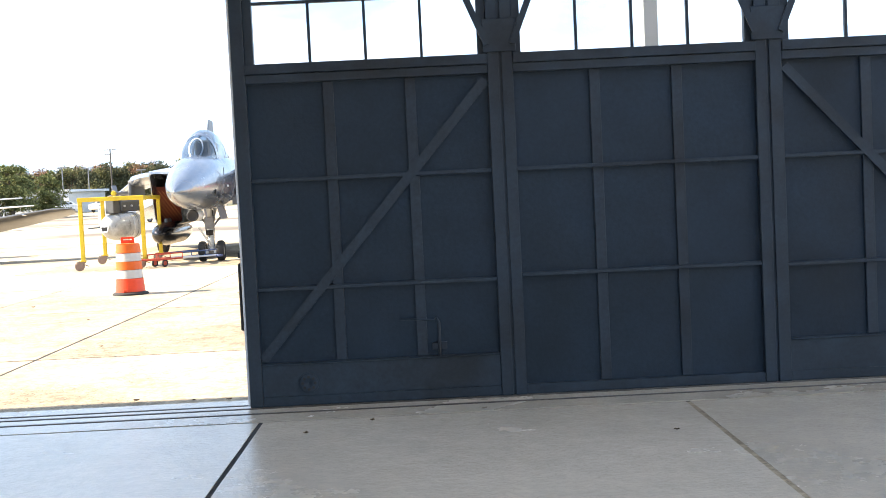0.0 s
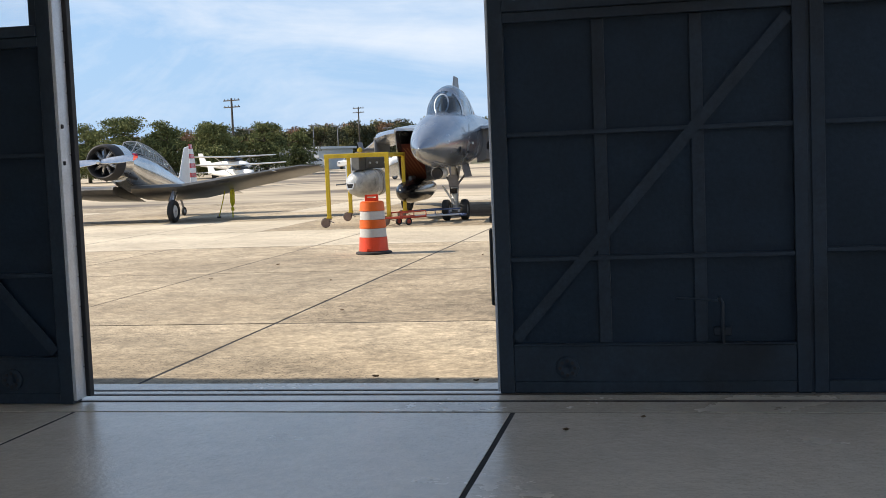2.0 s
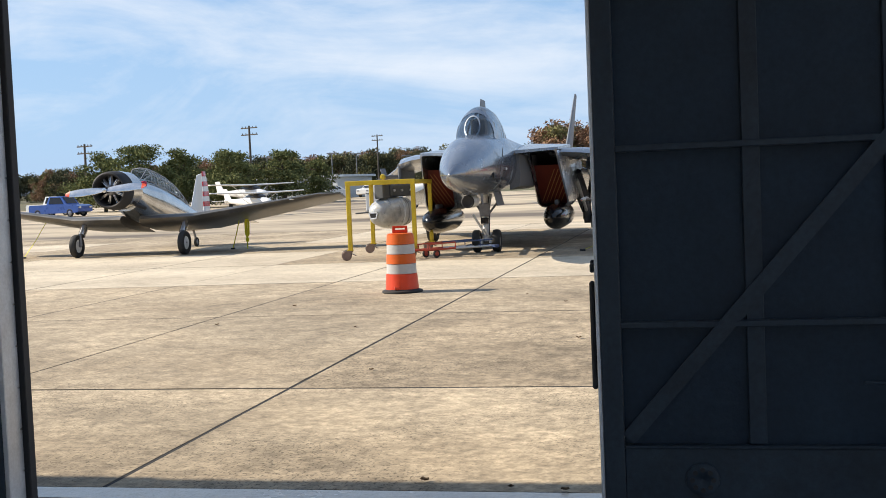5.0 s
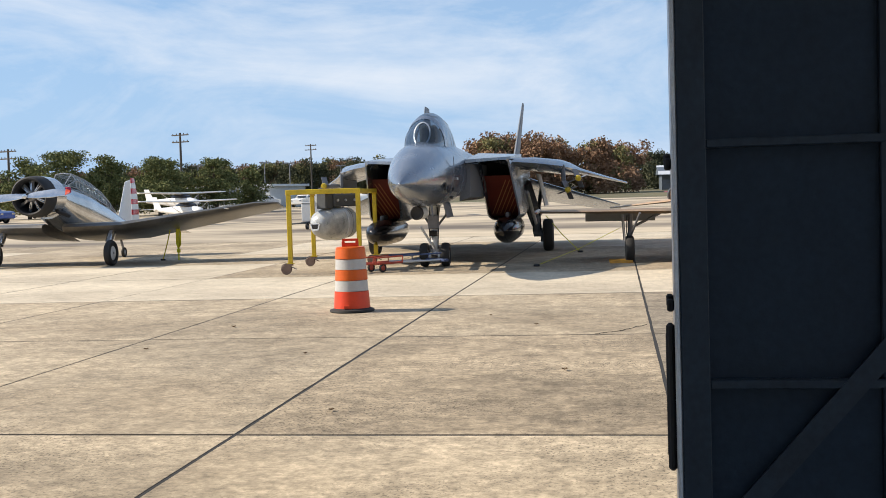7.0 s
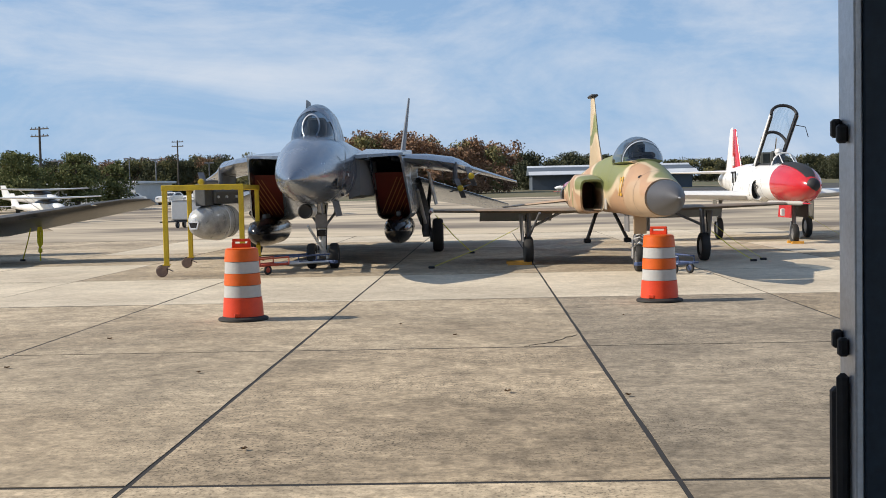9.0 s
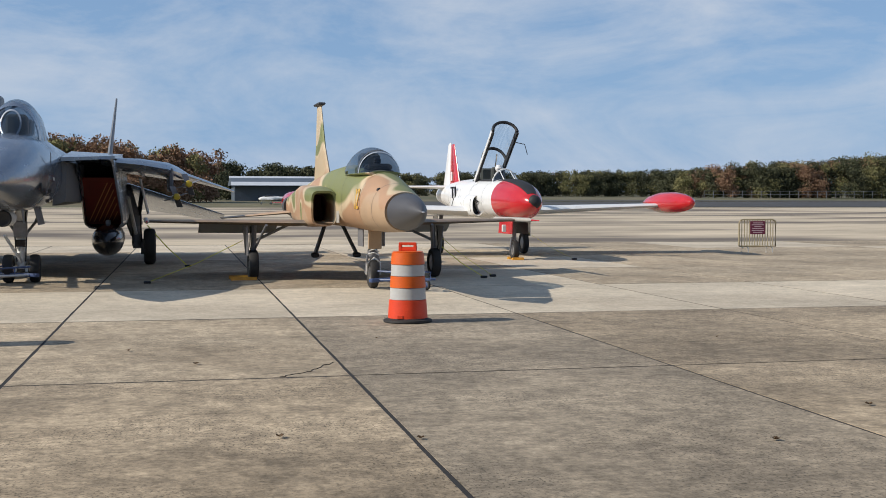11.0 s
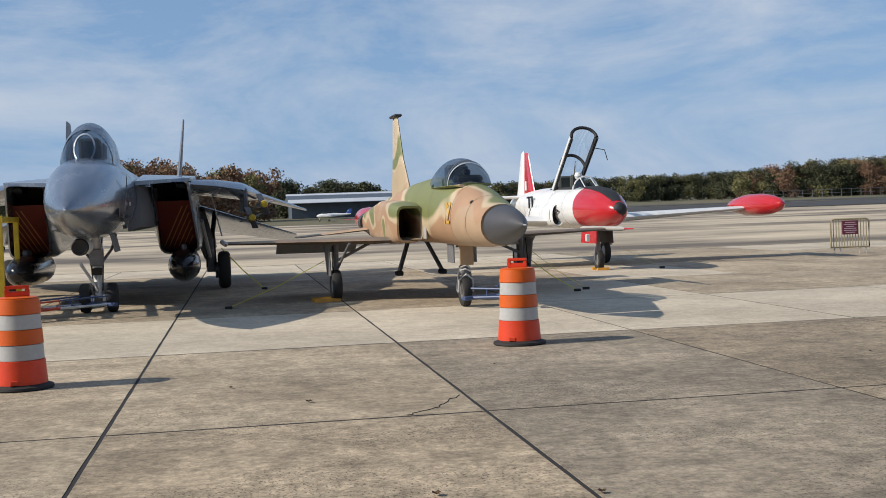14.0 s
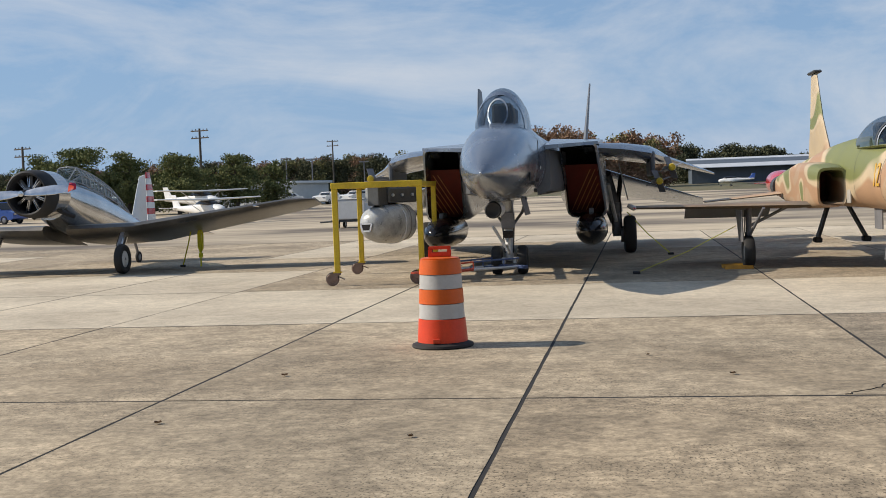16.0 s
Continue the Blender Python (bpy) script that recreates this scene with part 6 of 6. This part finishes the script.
wood("woodland", -190, -60, 285, 262, lambda f: 8.2 + 1.2 * f, (("wood_dark", .55), ("oak_green", .25), ("oak_rust", .2)), 190, 1, "mixed green and brown woodland across the airfield")
wood("woodland", -62, -18, 262, 235, lambda f: 8.6, (("wood_dark", .6), ("oak_green", .25), ("oak_rust", .15)), 90, 2, "mixed green and brown woodland across the airfield")
wood("autumn_woodland", -22, 4, 190, 196, lambda f: 10.2 - 2.0 * f, (("oak_rust", .72), ("oak_green", .28)), 60, 3, "rust-coloured autumn woodland behind the hangar")
wood("pine_woodland", 3, 27, 246, 250, lambda f: 8.2 - 1.6 * f, (("wood_dark", .9), ("pine", .1)), 46, 4, "dark pine woodland behind the far hangar")
wood("woodland", 27, 225, 420, 405, lambda f: 7.5 + 3.2 * f, (("wood_dark", .84), ("oak_green", .1), ("oak_rust", .06)), 340, 5, "distant dark woodland along the runway", 60, .2)
wood("autumn_woodland", 150, 330, 345, 300, lambda f: 9.0 + 4.2 * min(1, f * 3), (("oak_green", .16), ("oak_rust", .28), ("wood_dark", .56)), 360, 6, "autumn woodland along the runway edge", 60, .2)


def far_hangar():
    g = ground_z(18, 222)
    e = thing("far_hangar", pose(8.5, 220, g), "low grey metal hangar with a white roof edge", "hangar building")
    part("wall", bx(0, 30, 0, 16, -.3, 3.0), "hangar_blue", e)
    rf = part("roof", loft([[(-.6, -.8, 2.9), (-.6, 16.8, 2.9), (-.6, 16.8, 3.2), (-.6, 8, 4.5), (-.6, -.8, 3.35)], [(30.6, -.8, 2.9), (30.6, 16.8, 2.9), (30.6, 16.8, 3.2), (30.6, 8, 4.5), (30.6, -.8, 3.35)]]), "hangar_blue", e, "grey metal roof")
    part("fascia", loft([[(x, -2.2, 2.85), (x, -.7, 3.5), (x, -.7, 3.4), (x, -2.2, 2.75)] for x in (-.7, 30.7)]), "metal_roof", e, "white roof edge")
    part("ridge", loft([[(x, 6.6, 4.38), (x, 8, 4.72), (x, 8.3, 4.5), (x, 6.6, 4.2)] for x in (-.7, 30.7)]), "metal_roof", e, "white roof ridge")
    for k in range(5):
        part("door_panel", bx(1 + 5.8 * k, 6.5 + 5.8 * k, -.12, -.02, 0, 2.6), "hangar_blue", e)
    return e


far_hangar()


def low_building(x, y, w, d, h, m, label, rz=0):
    e = thing("low_building", pose(x, y, ground_z(x, y), 0, 0, rz), label, "building")
    part("wall", bx(0, w, 0, d, -.3, h), m, e)
    part("roof", bx(-.4, w + .4, -.4, d + .4, h, h + .3, .03), "metal_roof", e)
    n = max(2, int(w / 3.2))
    for k in range(n):
        x0 = (k + .25) * w / n
        wn = part("window", bx(x0, x0 + w / n * .45, -.06, -.01, 1.0, 2.0), "dark_box", e)
    part("door", bx(w * .48, w * .48 + 1, -.07, -.01, 0, 2.1), "gear_grey", e)
    return e


low_building(-55.5, 142, 13.5, 8, 2.6, "building_white", "long pale single-storey building by the car park", -18)
low_building(-78, 150, 16, 8, 2.9, "building_white", "pale single-storey building beyond the pines", -18)


def car(x, y, rz, paint, label, pickup=False):
    e = thing("pickup_truck" if pickup else "parked_car", pose(x, y, ground_z(x, y), 0, 0, rz), label, "pickup truck" if pickup else "car", "" if pickup else "cars in the car park")
    L, W, H = (5.6, .95, 1.85) if pickup else (4.5, .88, 1.5)
    def prof(pts):
        return loft([[(s, p, q) for p, q in pts] for s in (-W, W)])
    bd = part("body", prof([(0, .45), (0, .95), (.35, 1.05), (1.5, 1.12), (L - .1, 1.12), (L, .95), (L, .5), (L - .3, .35), (.3, .35)]), paint, e, "", False)
    ca = [(1.35, 1.1), (2.0, H), (3.35, H), (3.6, 1.1)] if pickup else [(1.2, .98), (1.9, H), (3.3, H), (4.2, 1.0)]
    cab = part("cabin", loft([[(s * W * .92, p, q) if q < 1.3 else (s * W * .78, p, q) for p, q in ca] for s in (-1, 1)]), paint, e)
    for s in (-1, 1):
        part("side_window", loft([[(s * W * f, p, q) for p, q, f in ((1.65, 1.18, .93), (2.1, H - .1, .81), (3.2, H - .1, .81), (3.35, 1.18, .93))], [(s * (W * f + .01), p, q) for p, q, f in ((1.65, 1.18, .93), (2.1, H - .1, .81), (3.2, H - .1, .81), (3.35, 1.18, .93))]]), "black_gloss", cab)
        for y2 in (.95, L - 1.0):
            wheel(e, s * (W - .08), y2, .36 if pickup else .32, .22)
    part("windscreen", loft([[(-W * .7, ca[0][0] + .1, 1.2), (W * .7, ca[0][0] + .1, 1.2), (W * .68, ca[1][0] - .06, H - .08), (-W * .68, ca[1][0] - .06, H - .08)], [(-W * .7, ca[0][0] + .06, 1.2), (W * .7, ca[0][0] + .06, 1.2), (W * .68, ca[1][0] - .1, H - .08), (-W * .68, ca[1][0] - .1, H - .08)]]), "black_gloss", cab)
    for s in (-1, 1):
        part("headlight", bx(*sorted((s * W * .55, s * W * .9)), -.03, .02, .75, .9, .01), "chrome", e)
    return e


car(-51.6, 90, 78, "blue_paint", "bright blue pickup truck parked behind the trainer", True)
car(-56, 97, 80, "white", "white van parked behind the trainer", True)
rngc = random.Random(9)
for k in range(14):
    x = -62 + 2.7 * k + rngc.uniform(-.4, .4)
    car(x, 128 + rngc.uniform(-3, 3) + k * .6, rngc.choice((-20, 160)) + rngc.uniform(-8, 8), rngc.choice(("white", "edge_metal", "gear_grey", "white", "dark_box")), "parked car in front of the low building")


def small_plane(m, label, low=False):
    e = thing("light_aeroplane", m, label, "light aircraft", "")
    part("fuselage", body([(0, 0, 1.2, .08, .1, .1, 2), (.3, 0, 1.2, .38, .36, .36, 2.3), (1.6, 0, 1.3, .52, .5, .5, 2.6), (3.0, 0, 1.35, .52, .55, .5, 2.6), (4.6, 0, 1.35, .3, .35, .3, 2.2), (7.4, 0, 1.45, .1, .14, .12, 2)], 20, 3), "white", e, "", True)
    z = .95 if low else 2.1
    part("wing", wing([((-5.0, 1.8, z + .12), (-5.0, 2.9, z + .12), .1), ((0, 1.6, z), (0, 3.2, z), .2), ((5.0, 1.8, z + .12), (5.0, 2.9, z + .12), .1)]), "white", e, "", True)
    part("cabin", body([(1.2, 0, 1.75, .3, .1, .2, 2.5), (1.7, 0, 1.75, .46, .3, .3, 3), (3.0, 0, 1.75, .44, .3, .3, 3), (4.0, 0, 1.65, .2, .12, .2, 2.4)], 16, 2), "black_gloss", e, "dark cabin glass", True)
    part("fin", wing([((0, 6.2, 1.5), (0, 7.4, 1.5), .1), ((0, 7.0, 2.6), (0, 7.7, 2.6), .05)], (1, 0, 0)), "white" if not low else "blue_paint", e, "", True)
    part("tailplane", wing([((-1.6, 6.7, 1.5), (-1.6, 7.3, 1.5), .05), ((1.6, 6.7, 1.5), (1.6, 7.3, 1.5), .05)]), "white", e, "", True)
    part("propeller", bar((0, -.08, .4), (0, -.08, 2.0), .03, .1), "black", e)
    part("spinner", spin_y([(-.2, 0), (-.1, .1), (.05, .14)], 12, None, 0, 1.2), "white", e, "", True)
    for x, y in ((0, .5), (-1.1, 2.6), (1.1, 2.6)):
        part("gear_leg", tube([(x * .4, y, 1.0), (x, y, .2)], .04), "white", e)
        wheel(e, x, y, .2, .13)
    if not low:
        for s in (-1, 1):
            part("strut", tube([(s * .5, 2.2, 1.0), (s * 2.2, 2.3, 2.1)], .03), "white", e)
        for k in range(5):
            part("registration_bar", bx(.36 - .04 * k, .40 - .04 * k, 4.3 + .3 * k, 4.45 + .3 * k, 1.24, 1.54), "black", e)
    return e


small_plane(pose(-26.5, 69, ground_z(0, 69) - .05, 0, 0, 55) @ Matrix.Scale(.76, 4), "white high-wing light aeroplane parked behind the trainer")
small_plane(pose(-18.5, 75, ground_z(0, 75), 0, 0, -70), "white low-wing light aeroplane parked on the apron", True)
small_plane(pose(-37.5, 98, ground_z(0, 98), 0, 0, 60), "white high-wing light aeroplane parked further off")
small_plane(pose(9.5, 165, ground_z(0, 165), 0, 0, -100) @ Matrix.Scale(.64, 4), "small white and blue aeroplane by the far hangar", True)


def far_fence():
    e = thing("fence", pose(150, 322, ground_z(0, 322)), "long grey chain-link fence before the wood", "fence")
    for k in range(60):
        part("post", tube([(k * 3, -.14 * k, 0), (k * 3, -.14 * k, 2.2)], .08, 6), "gear_grey", e)
    for z in (1.1, 2.1):
        part("wire", tube([(0, 0, z), (177, -8.3, z)], .05, 6), "gear_grey", e)


far_fence()


def debris():
    rng = random.Random(12)
    spots = [(-.71, .62), (-.2, .5), (.1, .45), (-.38, 6.6), (.55, 6.35), (-.9, 10.4), (-3.2, 7.9), (4.3, 6.9), (2.9, 5.8), (-5.2, 8.4), (-1.6, 11.6), (1.2, 12.2), (-4.9, 10.6), (5.2, 11.5), (3.2, 4.5), (-2.1, 4.6), (.9, -1.1), (1.35, -.75), (3.4, -1.6)]
    for x, y in spots:
        e = thing("dry_leaf", pose(x, y, 0.004, 0, 0, rng.uniform(0, 360)), "curled brown dry leaf on the concrete", "leaf", "fallen leaves on the concrete")
        r = rng.uniform(.018, .034)
        bm = bmesh.new()
        vs = [[(i * r / 2 * (1 - .2 * abs(j)), j * r * (1 - abs(i) * .2), .004 + .35 * r * (j * j) + .12 * r * abs(i)) for j in (-1, 0, 1)] for i in (-2, -1, 0, 1, 2)]
        loft(vs, bm, False, False, False)
        bmesh.ops.solidify(bm, geom=bm.faces[:], thickness=.003)
        part("blade", bm, "dry_leaf", e)


debris()


def corner_crack(name, pts, w):
    """A jagged crack across a slab's corner."""
    rng = random.Random(3)
    fine = []
    for a, b in zip(pts, pts[1:]):
        for i in range(5):
            f = i / 5
            fine.append((a[0] + (b[0] - a[0]) * f + rng.uniform(-.02, .02), a[1] + (b[1] - a[1]) * f + rng.uniform(-.03, .03)))
    rings = [[(x - w * rng.uniform(.3, 1), y - w * .8, .003), (x + w * rng.uniform(.3, 1), y + w * .8, .003), (x + w, y + w, -.004), (x - w, y - w, -.004)] for x, y in fine]
    tagged(part(name, loft(rings), "joint"), "jagged dark crack across a slab corner", "crack", kind="structure")


corner_crack("slab_crack", ((.47, 10.3), (.27, 9.97), (.16, 9.73), (-.05, 9.5), (-.16, 9.41)), .004)

# ---- paving slabs, the pieces last ----
def build_slabs():
    root = tagged(new("pavement"), "weathered concrete paving slabs with dark joints", "pavement", kind="structure")
    meshes = {}
    rng = random.Random(4)
    for i in range(len(JX) - 1):
        for j in range(len(JY) - 1):
            x, y = (JX[i] + JX[i + 1]) / 2, (JY[j] + JY[j + 1]) / 2
            wx, wy = JX[i + 1] - JX[i], JY[j + 1] - JY[j]
            if y < 14.9:
                k = "slab_mid" if x > 3.6 or (-2.6 < x < 0.4 and j == 1) else "slab_grey" if x > 0.4 else "slab_tan"
            elif y < 20.4:
                k = "slab_light"
            else:
                k = rng.choice(("slab_light", "slab_tan", "slab_tan"))
            key = (k, round(wx, 2), round(wy, 2), (i + 2 * j) % 3)
            if key not in meshes:
                meshes[key] = slab_mesh(wx, wy, k, "slab", len(meshes))
            ob = new("slab", meshes[key])
            ob.location, ob.parent = (x, y, rng.uniform(-0.003, 0.0)), root
    fl = tagged(new("floor"), "worn hangar concrete floor slabs with dark joints", "floor", kind="structure")
    fy = [-0.56, -6.1, -11.6]
    for i in range(5, 15):
        fm = slab_mesh(JX[i + 1] - JX[i], 5.53, "hangar_floor", "floor_slab", 50 + i)
        for j in range(3):
            ob = new("floor_slab", fm)
            ob.location, ob.parent = ((JX[i] + JX[i + 1]) / 2, fy[j] - 2.77, 0.0), fl
    part("joint_fill", bx(3.66, 3.74, -11.0, -0.6, -0.06, -0.002), "slab_tan", fl, "dusty filled joint")


build_slabs()
